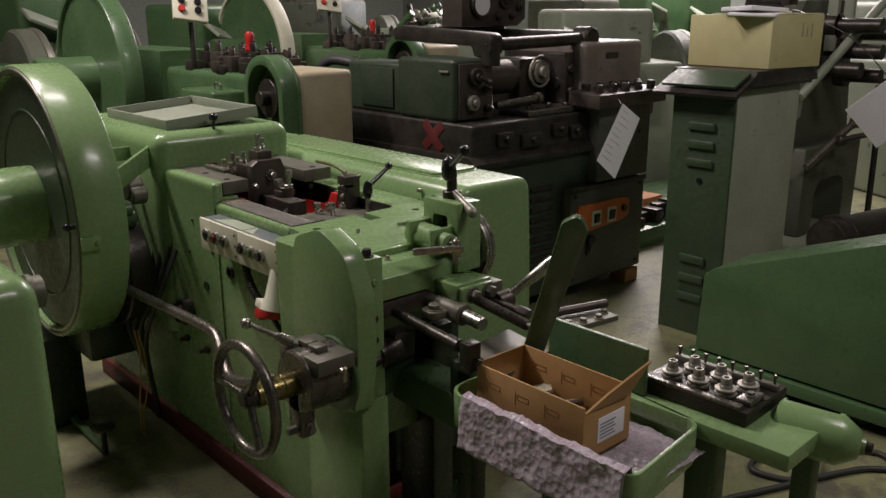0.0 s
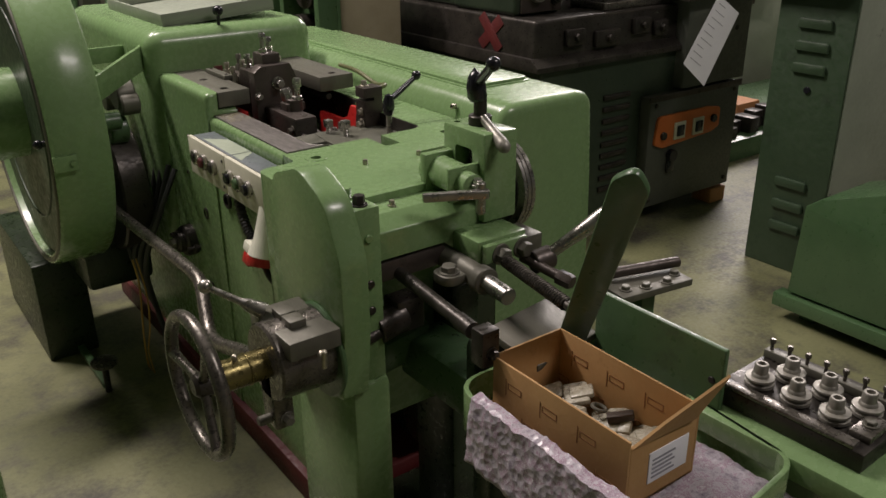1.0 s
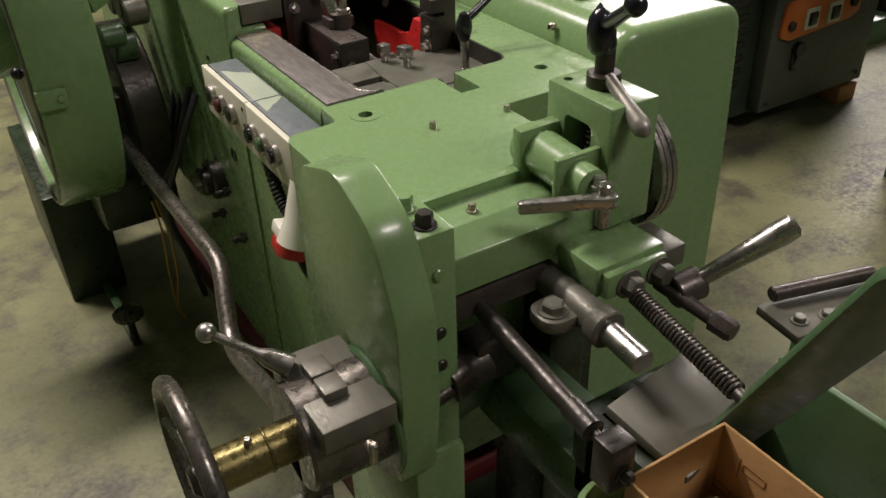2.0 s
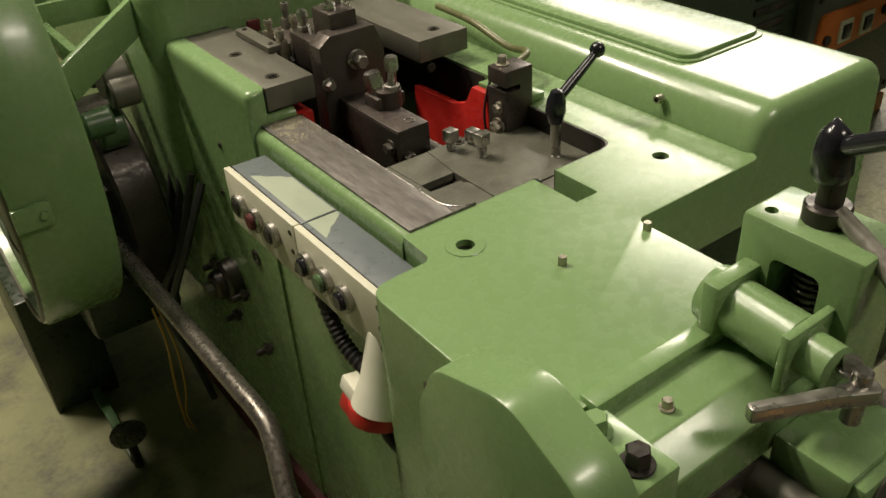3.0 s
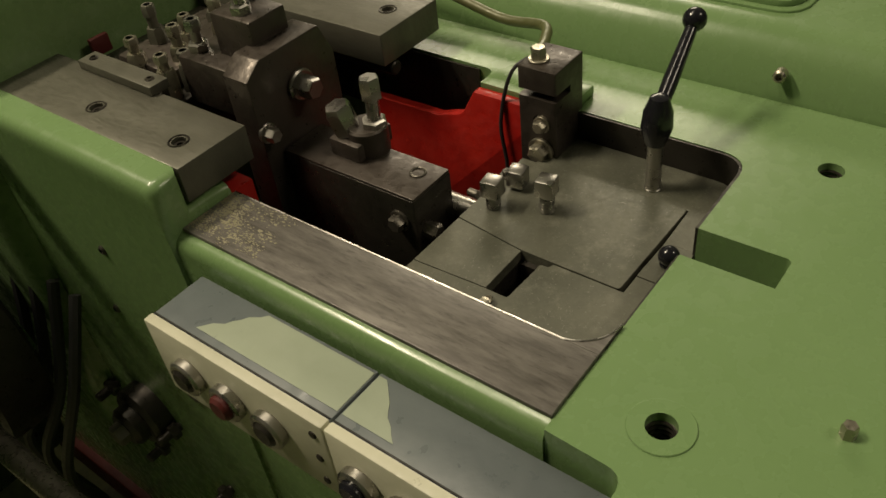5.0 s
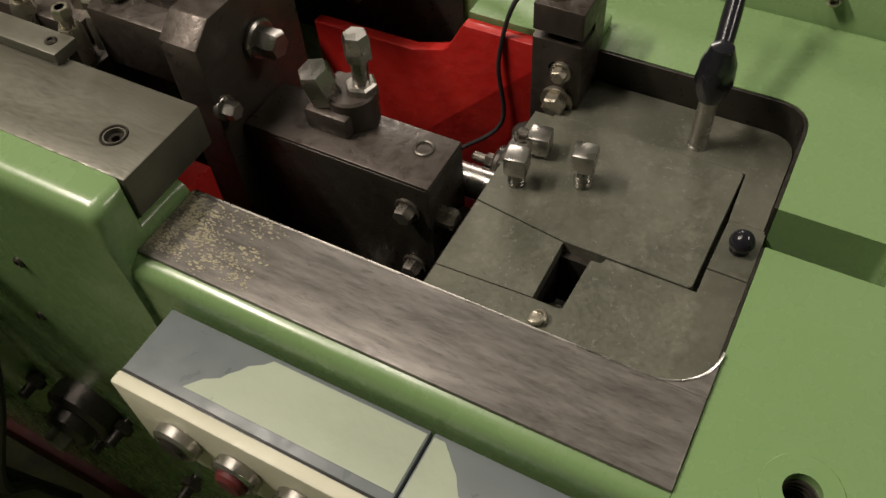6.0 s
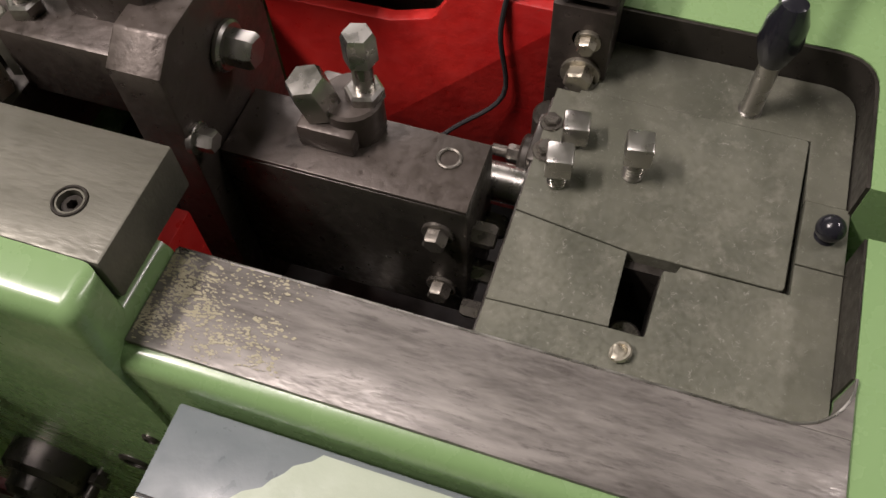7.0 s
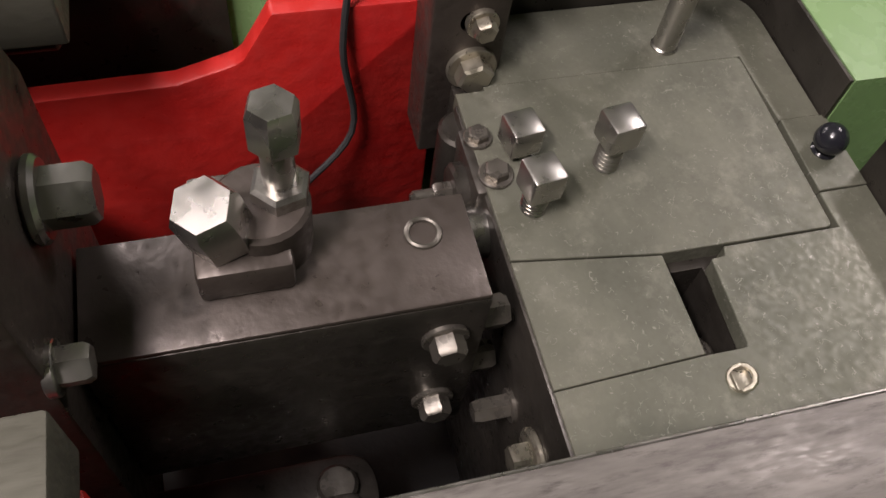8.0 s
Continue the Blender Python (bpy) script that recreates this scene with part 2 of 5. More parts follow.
def box(x0, x1, y0, y1, z0, z1, bev=0.003, seg=2):
    bm = bmesh.new()
    bmesh.ops.create_cube(bm, size=1)
    for v in bm.verts:
        v.co = Vector(((x0 + x1) / 2 + v.co.x * (x1 - x0), (y0 + y1) / 2 + v.co.y * (y1 - y0), (z0 + z1) / 2 + v.co.z * (z1 - z0)))
    if bev:
        bmesh.ops.bevel(bm, geom=bm.edges[:], offset=bev, segments=seg, profile=0.5, affect="EDGES", clamp_overlap=True)
    return bm


def join(*bms):
    out = bms[0]
    for b in bms[1:]:
        me = bpy.data.meshes.new("join")
        b.to_mesh(me)
        b.free()
        out.from_mesh(me)
        bpy.data.meshes.remove(me)
    return out


def turned(bm, m):
    bmesh.ops.transform(bm, matrix=m, verts=bm.verts)
    return bm


def rounded(points, seg=6):
    """A closed outline from corners (u, v) or (u, v, radius)."""
    out, n = [], len(points)
    for i, p in enumerate(points):
        r = p[2] if len(p) > 2 else 0
        a, b, c = Vector(points[i - 1][:2]), Vector(p[:2]), Vector(points[(i + 1) % n][:2])
        if not r:
            out.append(b)
            continue
        d1, d2 = (a - b).normalized(), (c - b).normalized()
        half = math.acos(max(-1, min(1, d1.dot(d2)))) / 2
        cut = min(r / math.tan(half), (a - b).length * 0.49, (c - b).length * 0.49)
        p1, p2 = b + d1 * cut, b + d2 * cut
        for k in range(seg + 1):
            s = k / seg
            out.append((1 - s) ** 2 * p1 + 2 * s * (1 - s) * b + s * s * p2)
    return out


def prism(points, axis, a, b, bev=0.0, seg=2, arc=6):
    """An outline pushed from a to b along an axis; the outline lies in the other two axes, in the order x, y, z."""
    bm = bmesh.new()
    pts = rounded(points, arc)
    put = {"x": lambda u, v, w: (w, u, v), "y": lambda u, v, w: (u, w, v), "z": lambda u, v, w: (u, v, w)}[axis]
    lo = [bm.verts.new(put(p[0], p[1], a)) for p in pts]
    hi = [bm.verts.new(put(p[0], p[1], b)) for p in pts]
    f1, f2 = bm.faces.new(lo), bm.faces.new(hi[::-1])
    for i in range(len(pts)):
        j = (i + 1) % len(pts)
        bm.faces.new((lo[i], hi[i], hi[j], lo[j]))
    bmesh.ops.recalc_face_normals(bm, faces=bm.faces)
    if bev:
        bmesh.ops.bevel(bm, geom=list({*f1.edges, *f2.edges}), offset=bev, segments=seg, profile=0.5, affect="EDGES", clamp_overlap=True)
    return bm


def lathe(profile, p0, p1, seg=28):
    """A profile of (along, radius) turned round the line from p0 towards p1; along is in metres from p0."""
    p0, d = Vector(p0), (Vector(p1) - Vector(p0)).normalized()
    u = d.orthogonal().normalized()
    w = d.cross(u)
    bm = bmesh.new()
    rings = []
    for along, r in profile:
        c = p0 + d * along
        if r < 1e-5:
            rings.append([bm.verts.new(c)])
        else:
            rings.append([bm.verts.new(c + (u * math.cos(2 * math.pi * k / seg) + w * math.sin(2 * math.pi * k / seg)) * r) for k in range(seg)])
    for a, b in zip(rings, rings[1:]):
        for k in range(seg):
            j = (k + 1) % seg
            if len(a) == 1 and len(b) > 1:
                bm.faces.new((a[0], b[k], b[j]))
            elif len(b) == 1 and len(a) > 1:
                bm.faces.new((a[k], a[j], b[0]))
            elif len(a) > 1:
                bm.faces.new((a[k], a[j], b[j], b[k]))
    for ring in (rings[0], rings[-1]):
        if len(ring) > 1:
            bm.faces.new(ring)
    return bm


def rod(p0, p1, r, bev=0.002, seg=24):
    n = (Vector(p1) - Vector(p0)).length
    b = min(bev, r * 0.5, n * 0.3)
    return lathe([(0, r - b), (b, r), (n - b, r), (n, r - b)], p0, p1, seg)


def ball(at, r, seg=20):
    n = 10
    prof = [(r - r * math.cos(math.pi * k / n), r * math.sin(math.pi * k / n)) for k in range(n + 1)]
    return lathe(prof, (at[0], at[1], at[2] - r), at, seg)


def smooth_path(points, steps=6):
    pts = [Vector(p) for p in points]
    out = []
    for i in range(len(pts) - 1):
        p0, p1, p2, p3 = pts[max(i - 1, 0)], pts[i], pts[i + 1], pts[min(i + 2, len(pts) - 1)]
        for k in range(steps):
            t = k / steps
            out.append(0.5 * ((2 * p1) + (p2 - p0) * t + (2 * p0 - 5 * p1 + 4 * p2 - p3) * t * t + (3 * p1 - p0 - 3 * p2 + p3) * t ** 3))
    out.append(pts[-1])
    return out


def tube(points, r, seg=12, steps=6, ribs=0.0):
    """A round tube along a smooth line; ribs: how far every other ring stands out."""
    pts = smooth_path(points, steps)
    bm, rings, u = bmesh.new(), [], None
    for i, p in enumerate(pts):
        d = (pts[min(i + 1, len(pts) - 1)] - pts[max(i - 1, 0)]).normalized()
        u = (u - d * u.dot(d)).normalized() if u else d.orthogonal().normalized()
        w = d.cross(u)
        rr = r + (ribs if i % 2 else 0)
        rings.append([bm.verts.new(p + (u * math.cos(2 * math.pi * k / seg) + w * math.sin(2 * math.pi * k / seg)) * rr) for k in range(seg)])
    for a, b in zip(rings, rings[1:]):
        for k in range(seg):
            bm.faces.new((a[k], a[(k + 1) % seg], b[(k + 1) % seg], b[k]))
    bm.faces.new(rings[0])
    bm.faces.new(rings[-1][::-1])
    return bm


def hexagon(p0, p1, r, sides=6):
    n = (Vector(p1) - Vector(p0)).length
    return lathe([(0, r), (n * 0.82, r), (n, r * 0.84)], p0, p1, sides)


def bolt(x, y, z, r=0.008, h=0.009, d=(0, 0, 1), washer=True):
    p, d = Vector((x, y, z)), Vector(d)
    bm = hexagon(p + d * (0.002 if washer else 0), p + d * (h + 0.002), r)
    return join(bm, rod(p - d * 0.002, p + d * 0.0025, r * 1.35, 0.0005)) if washer else bm


def ring(centre, axis, big, small, seg=48, side=14):
    d = Vector(axis).normalized()
    u = d.orthogonal().normalized()
    w = d.cross(u)
    bm, rows = bmesh.new(), []
    for i in range(seg):
        a = 2 * math.pi * i / seg
        e = u * math.cos(a) + w * math.sin(a)
        rows.append([bm.verts.new(Vector(centre) + e * (big + small * math.cos(2 * math.pi * k / side)) + d * small * math.sin(2 * math.pi * k / side)) for k in range(side)])
    for i in range(seg):
        a, b = rows[i], rows[(i + 1) % seg]
        for k in range(side):
            bm.faces.new((a[k], a[(k + 1) % side], b[(k + 1) % side], b[k]))
    return bm


def cut(bm, *cutters):
    """bm with the cutters taken out."""
    def temp(b):
        me = bpy.data.meshes.new("temp")
        bmesh.ops.recalc_face_normals(b, faces=b.faces)
        b.to_mesh(me)
        b.free()
        return new("temp", me)
    bmesh.ops.triangulate(bm, faces=bm.faces, ngon_method="EAR_CLIP")
    ob = temp(bm)
    tools = [temp(c) for c in cutters]
    for t in tools:
        md = ob.modifiers.new("cut", "BOOLEAN")
        md.operation, md.object, md.solver = "DIFFERENCE", t, "EXACT"
    me = bpy.data.meshes.new_from_object(ob.evaluated_get(bpy.context.evaluated_depsgraph_get()))
    out = bmesh.new()
    out.from_mesh(me)
    bpy.data.meshes.remove(me)
    for o in (ob, *tools):
        bpy.data.objects.remove(o)
    return out


def bevel_some(bm, choose, offset, seg=5):
    bm.edges.ensure_lookup_table()
    bmesh.ops.recalc_face_normals(bm, faces=bm.faces)
    geom = [e for e in bm.edges if choose(e.verts[0].co, e.verts[1].co)]
    bmesh.ops.bevel(bm, geom=geom, offset=offset, segments=seg, profile=0.5, affect="EDGES", clamp_overlap=True)
    return bm


# ---- the hall ----
lone("floor", box(-7, 11, -7, 13, -0.2, 0, 0), FLOOR, "stained greenish concrete workshop floor", "floor", kind="structure")
lone("wall_north", box(-7.2, 11.2, 13, 13.2, 0, 5, 0), WALL, "plain plaster wall of the hall", "wall", kind="structure")
lone("wall_south", box(-7.2, 11.2, -7.2, -7, 0, 5, 0), WALL, "plain plaster wall of the hall", "wall", kind="structure")
lone("wall_west", box(-7.2, -7, -7, 13, 0, 5, 0), WALL, "plain plaster wall of the hall", "wall", kind="structure")
lone("wall_east", box(11, 11.2, -7, 13, 0, 5, 0), WALL, "plain plaster wall of the hall", "wall", kind="structure")
lone("ceiling", box(-7.2, 11.2, -7.2, 13.2, 5, 5.2, 0), CEILING, "plain unseen hall ceiling, pale to bounce fill light", "ceiling", kind="structure")

# ---- the heading machine: bed and covers ----
M = thing("heading_machine", (0, 0, 0), "green enamelled cold heading machine with open bed and steel ways", "machine")

# top plate of the front end, with two threaded holes, a notch and a rounded outer rim
plate = prism([(-0.135, -0.278, 0.02), (0.19, -0.278, 0.004), (0.19, -0.092, 0.012), (0.43, -0.092, 0.02), (0.43, 0.80), (0.348, 0.80), (0.348, 0.374, 0.02), (0.318, 0.374), (0.318, 0.066, 0.03), (0.203, 0.066),
               (0.203, -0.014, 0.006), (0.165, -0.014), (0.165, 0.065), (-0.044, 0.065), (-0.047, 0.002, 0.015), (-0.135, 0.002, 0.03)], "z", 0.80, 0.90)
bevel_some(plate, lambda a, b: min(a.z, b.z) > 0.899 and ((max(a.x, b.x) < -0.066 and max(a.y, b.y) < 0.004) or (max(a.y, b.y) < -0.085 and min(a.x, b.x) > 0.185)), 0.02)
plate = cut(plate, rod((0, 0, 0.86), (0, 0, 0.92), 0.0115, 0.0001, 32), rod((0.335, 0, 0.86), (0.335, 0, 0.92), 0.0115, 0.0001, 32))
part("top_plate", plate, GREEN, M)
for hx in (0, 0.335):
    th = bmesh.new()
    for k in range(5):
        th = join(th, ring((hx, 0, 0.872 + 0.0048 * k), (0, 0, 1), 0.0112, 0.0016, 28, 6))
    part("hole_thread", join(th, rod((hx, 0, 0.858), (hx, 0, 0.866), 0.0112)), STEEL_DARK, M, "dark threaded hole lining")
part("spot_face", cut(rod((0, 0, 0.899), (0, 0, 0.9012), 0.024, 0.0008, 40), rod((0, 0, 0.89), (0, 0, 0.91), 0.0113, 0.0001, 32)), GREEN, M)

# front block under the plate and bed walls
part("front_block", prism([(-0.135, -0.275, 0.012), (0.185, -0.275, 0.01), (0.185, -0.012), (-0.047, 0.0), (-0.135, 0.0, 0.03)], "z", 0.42, 0.80), GREEN, M)
part("front_web", box(0.18, 0.43, -0.085, 0.05, 0.15, 0.80, 0.01), SHADED_GREEN, M)
part("left_wall", prism([(-0.046, 0.07), (-0.046, 0.90, 0.034), (-0.012, 0.90), (0.029, 0.90), (0.029, 0.07)], "y", 0.0654, 0.472), GREEN, M)
part("wall_corner", box(-0.046, 0.029, 0.0, 0.0652, 0.07, 0.799, 0), GREEN, M)
part("rear_left_wall", bevel_some(prism([(-0.05, 0.07), (-0.05, 0.958, 0.034), (-0.0155, 0.958), (-0.0155, 0.914), (0.029, 0.914), (0.029, 0.07)], "y", 0.466, 1.55), lambda a, b: max(a.y, b.y) < 0.467 and min(a.z, b.z) > 0.905, 0.022, 5), GREEN, M)
part("right_wall", box(0.33, 0.43, 0.05, 1.5, 0.10, 0.80, 0.004), GREEN, M)
# sump floor is black in place of the deep shade down there
part("sump", box(-0.04, 0.42, 0.0, 1.5, 0.52, 0.58, 0), BLACK_MATT, M, "black sump floor with its shade in the colour")
part("base_strip", box(-0.066, 0.46, -0.04, 1.56, 0.0, 0.075, 0.006), RED_DULL, M, "dull red base plinth")
fillet = [(0.0680 - 0.036 * math.sin(k * math.pi / 20), 0.1015 - 0.036 * math.cos(k * math.pi / 20)) for k in range(11)]
part("strip_corner", prism([(0.0320, 0.0656)] + fillet, "z", 0.8690, 0.9033), STEEL_WORN, M)
part("bright_edge", tube([(f[0], f[1], 0.9031) for f in fillet] + [(0.0320, y, 0.9031) for y in (0.18, 0.26, 0.34, 0.42, 0.464)], 0.0010, 8, 3), CHROME, M, "rubbed bright steel edge")
part("bed_strip", box(-0.0335, 0.0320, 0.0655, 0.4655, 0.885, 0.9035, 0.0009), STEEL_WORN, M, "worn scratched steel bed strip")

random.seed(11)
flakes = bmesh.new()
spots = [(random.uniform(-0.026, 0.026), 0.460 - abs(random.gauss(0, 0.034)), random.uniform(0.003, 0.010)) for k in range(22)]
for k in range(1700):
    sx, sy, spread = spots[k % len(spots)]
    fx, fy = random.gauss(sx, spread), min(0.4635, random.gauss(sy, spread * 1.3))
    r = random.uniform(0.0002, 0.0011) * random.uniform(0.5, 1.0)
    top = 0.9036 + 0.0000002 * k
    turn = random.uniform(0, 6.28)
    ring_pts = [flakes.verts.new((max(-0.0325, min(0.0312, fx + r * random.uniform(0.5, 1.2) * math.cos(turn + a * 1.047))), min(0.4648, fy + 2.1 * r * random.uniform(0.5, 1.2) * math.sin(turn + a * 1.047)), top)) for a in range(6)]
    low = [flakes.verts.new((v.co.x, v.co.y, 0.9030)) for v in ring_pts]
    flakes.faces.new(ring_pts)
    for a in range(6):
        flakes.faces.new((ring_pts[a], ring_pts[a - 1], low[a - 1], low[a]))
tagged(part("paint_flake", flakes, FLAKE, M, "flaked old cream paint on the strip"), kind="stuff")

# shoulder pads of ground steel with socket screws
for x0, x1, y0, y1, holes in ((-0.0148, 0.069, 0.470, 0.80, ((0.017, 0.507), (0.016, 0.64))), (0.270, 0.372, 0.470, 0.80, ((0.325, 0.505),))):
    slab = box(x0, x1, y0, y1, 0.918, 0.957, 0.002)
    slab = cut(slab, *[rod((hx, hy, 0.93), (hx, hy, 0.97), 0.0075, 0.0001, 20) for hx, hy in holes])
    pad = part("shoulder_pad", slab, STEEL, M, "ground steel pad with socket screws")
    for hx, hy in holes:
        part("screw_ring", ring((hx, hy, 0.957), (0, 0, 1), 0.0098, 0.0012, 24, 6), STEEL_DARK, pad)
        part("socket_screw", cut(rod((hx, hy, 0.93), (hx, hy, 0.9535), 0.0072, 0.001), lathe([(0, 0.0035), (0.02, 0.0035)], (hx, hy, 0.944), (hx, hy, 1), 6)), STEEL_DARK, pad)
part("keep_bar", box(0.058, 0.082, 0.60, 0.73, 0.957, 0.968, 0.0015), STEEL, M)
for ky in (0.615, 0.715):
    part("keep_screw", cut(rod((0.07, ky, 0.966), (0.07, ky, 0.970), 0.005), lathe([(0, 0.0026), (0.02, 0.0026)], (0.07, ky, 0.967), (0.07, ky, 1), 6)), STEEL_DARK, M)
part("red_lining", box(0.018, 0.062, 0.474, 0.66, 0.70, 0.897, 0.002), RED, M, "red enamelled inner wall")
part("red_guard", prism([(0.275, 0.62), (0.275, 0.896, 0.004), (0.3735, 0.896, 0.004), (0.3925, 0.862, 0.016), (0.43, 0.850), (0.545, 0.848), (0.545, 0.62)], "x", 0.3025, 0.3160, 0.002), RED, M, "red enamelled inner wall")
# dark sheet over the plate's side stands for the shadowed ledge recess
part("ledge_wall", box(0.3445, 0.3476, 0.395, 0.80, 0.76, 0.897, 0.001), STEEL_DARK, M)
part("pad_rail", rod((0.30, 0.48, 0.90), (0.30, 0.79, 0.90), 0.009), STEEL_DARK, M)

# belt cover with its lid
cover = prism([(0.424, 0.06), (0.424, 0.905, 0.0), (0.452, 0.958, 0.05), (0.735, 0.958, 0.055), (0.735, 0.06)], "y", -0.085, 1.30, arc=8)
bevel_some(cover, lambda a, b: max(a.y, b.y) < -0.084 and min(a.z, b.z) > 0.10, 0.026, 5)
cv = part("belt_cover", cover, GREEN, M, "glossy green belt cover")
lid = prism([(0.500, 0.100, 0.03), (0.682, 0.100, 0.03), (0.682, 1.10, 0.03), (0.500, 1.10, 0.03)], "z", 0.955, 0.968, 0.003)
part("lid", lid, GREEN, cv)
part("lid_lip", prism([(0.492, 0.092, 0.035), (0.69, 0.092, 0.035), (0.69, 1.11, 0.035), (0.492, 1.11, 0.035)], "z", 0.953, 0.961, 0.002), GREEN, cv)
part("oil_nipple", cut(rod((0.432, 0.085, 0.928), (0.416, 0.083, 0.931), 0.0065), rod((0.422, 0.0835, 0.9295), (0.40, 0.081, 0.934), 0.0035, 0.0001)), ZINC, cv)

# rear housing and the tray on it
house = box(-0.075, 0.43, 0.79, 1.56, 0.40, 1.07, 0)
bevel_some(house, lambda a, b: min(a.z, b.z) > 1.06 or (abs(a.z - b.z) > 0.3 and max(a.y, b.y) < 0.8), 0.05, 6)
part("rear_housing", house, GREEN, M, "rounded green crank housing")
tray = join(box(0.0, 0.34, 0.86, 1.36, -0.004, 0.003, 0.001), box(0.0, 0.34, 0.86, 0.867, 0, 0.034, 0.001), box(0.0, 0.34, 1.353, 1.36, 0, 0.034, 0.001),
            box(0.0, 0.007, 0.867, 1.353, 0, 0.034, 0.001), box(0.333, 0.34, 0.867, 1.353, 0, 0.034, 0.001))
tr = part("top_tray", turned(tray, pose(0, 0, 1.069, 0, -4, 0)), GREEN_GREY, M, "shallow grey-green sheet tray")
part("tray_knob", join(ball((0.148, 0.82, 1.105), 0.015), rod((0.148, 0.825, 1.05), (0.148, 0.82, 1.10), 0.005)), BLACK, tr, "black ball knob")

# low front slab, rib and end bracket
slab = prism([(-0.285, 0.893), (-0.338, 0.891, 0.01), (-0.372, 0.868, 0.006), (-0.372, 0.818), (-0.285, 0.818)], "x", -0.082, 0.19, 0.0015)
fs = part("front_slab", slab, GREEN, M)
part("rib", box(-0.078, 0.088, -0.290, -0.268, 0.88, 0.907, 0.002), GREEN, M)
for bx, by, bz in ((0.058, -0.102, 0.900), (0.182, -0.114, 0.899), (-0.02, -0.320, 0.892)):
    part("hex_bolt", bolt(bx, by, bz, 0.0056, 0.009, washer=by < -0.3), ZINC, M, "zinc-plated hex bolt")
bracket = prism([(-0.172, 0.55), (-0.176, 0.90, 0.05), (-0.205, 0.960, 0.04), (-0.30, 0.992, 0.06), (-0.385, 0.955, 0.08), (-0.428, 0.86, 0.09), (-0.430, 0.73), (-0.412, 0.595, 0.01), (-0.172, 0.54)], "x", -0.192, -0.140, 0.003, 2, 8)
bk = part("end_bracket", bracket, GREEN, M, "half-round green end bracket")
part("post", box(-0.140, -0.090, -0.392, -0.31, 0.60, 0.930, 0.004), GREEN, M)
for bz, by in ((0.930, -0.370), (0.930, -0.325)):
    part("cap_screw", bolt(-0.117, by, bz, 0.011, 0.016), STEEL_DARK if by < -0.35 else GREEN, M)
for bz in (0.875, 0.79, 0.74):
    part("side_plug", rod((-0.115, -0.390, bz), (-0.115, -0.396, bz), 0.008), GREEN if bz > 0.8 else STEEL_DARK, M)
part("front_column", box(-0.165, -0.085, -0.40, -0.165, 0.0, 0.60, 0.012), GREEN, M)
part("rear_column", box(0.10, 0.17, -0.34, -0.2, 0.0, 0.70, 0.01), SHADED_GREEN, M)
part("foot", box(-0.19, 0.40, -0.40, -0.05, 0.0, 0.05, 0.008), SHADED_GREEN, M)
part("nameplate", join(box(-0.1368, -0.1352, -0.165, -0.10, 0.815, 0.838, 0.0005)), STEEL_DARK, M, "blank dark metal nameplate")

# ---- die block in the well ----
db = part("die_base", cut(box(0.0325, 0.317, 0.0665, 0.276, 0.80, 0.857, 0.001), box(0.0755, 0.1275, 0.1765, 0.2005, 0.7, 0.9, 0)), STEEL_DARK, M)
part("die_front_wall", box(0.034, 0.25, 0.2765, 0.281, 0.60, 0.866, 0.002), STEEL_DARK, M)
for top, o in ((0.8685, [(0.1328, 0.1015, 0.004), (0.2585, 0.0988, 0.004), (0.2585, 0.262), (0.2555, 0.262), (0.2555, 0.279), (0.1437, 0.279), (0.1335, 0.2005)]),
               (0.8678, [(0.0768, 0.2008), (0.1329, 0.2008), (0.1430, 0.279), (0.0735, 0.279)]),
               (0.8676, [(0.0330, 0.067), (0.0330, 0.279), (0.0729, 0.279), (0.0762, 0.2003), (0.0762, 0.178, 0.003), (0.1262, 0.176, 0.002), (0.1268, 0.168, 0.002), (0.1322, 0.166), (0.1322, 0.0972), (0.1553, 0.0972), (0.1553, 0.067)]),
               (0.8684, [(0.1558, 0.067), (0.1558, 0.0972), (0.2068, 0.0958), (0.2068, 0.067)]),
               (0.8676, [(0.2073, 0.0695), (0.2073, 0.0962), (0.2590, 0.0976), (0.2590, 0.2615), (0.3145, 0.2615), (0.3145, 0.0695, 0.026), (0.26, 0.0695)])):
    part("die_plate", prism(o, "z", 0.856, top, 0.0004, 1), DIE_STEEL, db, "scratched flat steel clamp plate")
part("die_pin", rod((0.090, 0.189, 0.78), (0.090, 0.189, 0.836), 0.0115), OILY, db)
for sx, sy, hz in ((0.1935, 0.2105, 0.020), (0.1730, 0.2585, 0.015), (0.2115, 0.2555, 0.004)):
    sq = join(turned(box(-0.0092, 0.0092, -0.0092, 0.0092, 0.0, 0.019, 0.002), pose(sx, sy, 0.868 + hz, 0, 0, 8 + 40 * hz)), rod((sx, sy, 0.866), (sx, sy, 0.87 + hz), 0.0065))
    for k in range(int(hz / 0.003)):
        sq = join(sq, ring((sx, sy, 0.8695 + 0.003 * k), (0, 0, 1), 0.0062, 0.0011, 20, 6))
    part("square_bolt", sq, CHROME, db, "square-headed steel set bolt")
part("ball_knob", join(ball((0.182, 0.081, 0.878), 0.0095), rod((0.182, 0.081, 0.866), (0.182, 0.081, 0.8705), 0.0075)), BLACK, db, "black ball knob")
part("swarf", turned(join(ring((0, 0, 0), (0, 0.5, 1), 0.006, 0.0016, 12, 6), box(-0.006, 0.004, -0.004, 0.005, -0.002, 0.001, 0.001)), pose(0.061, 0.190, 0.8700)), ZINC, db, "bright metal chip")

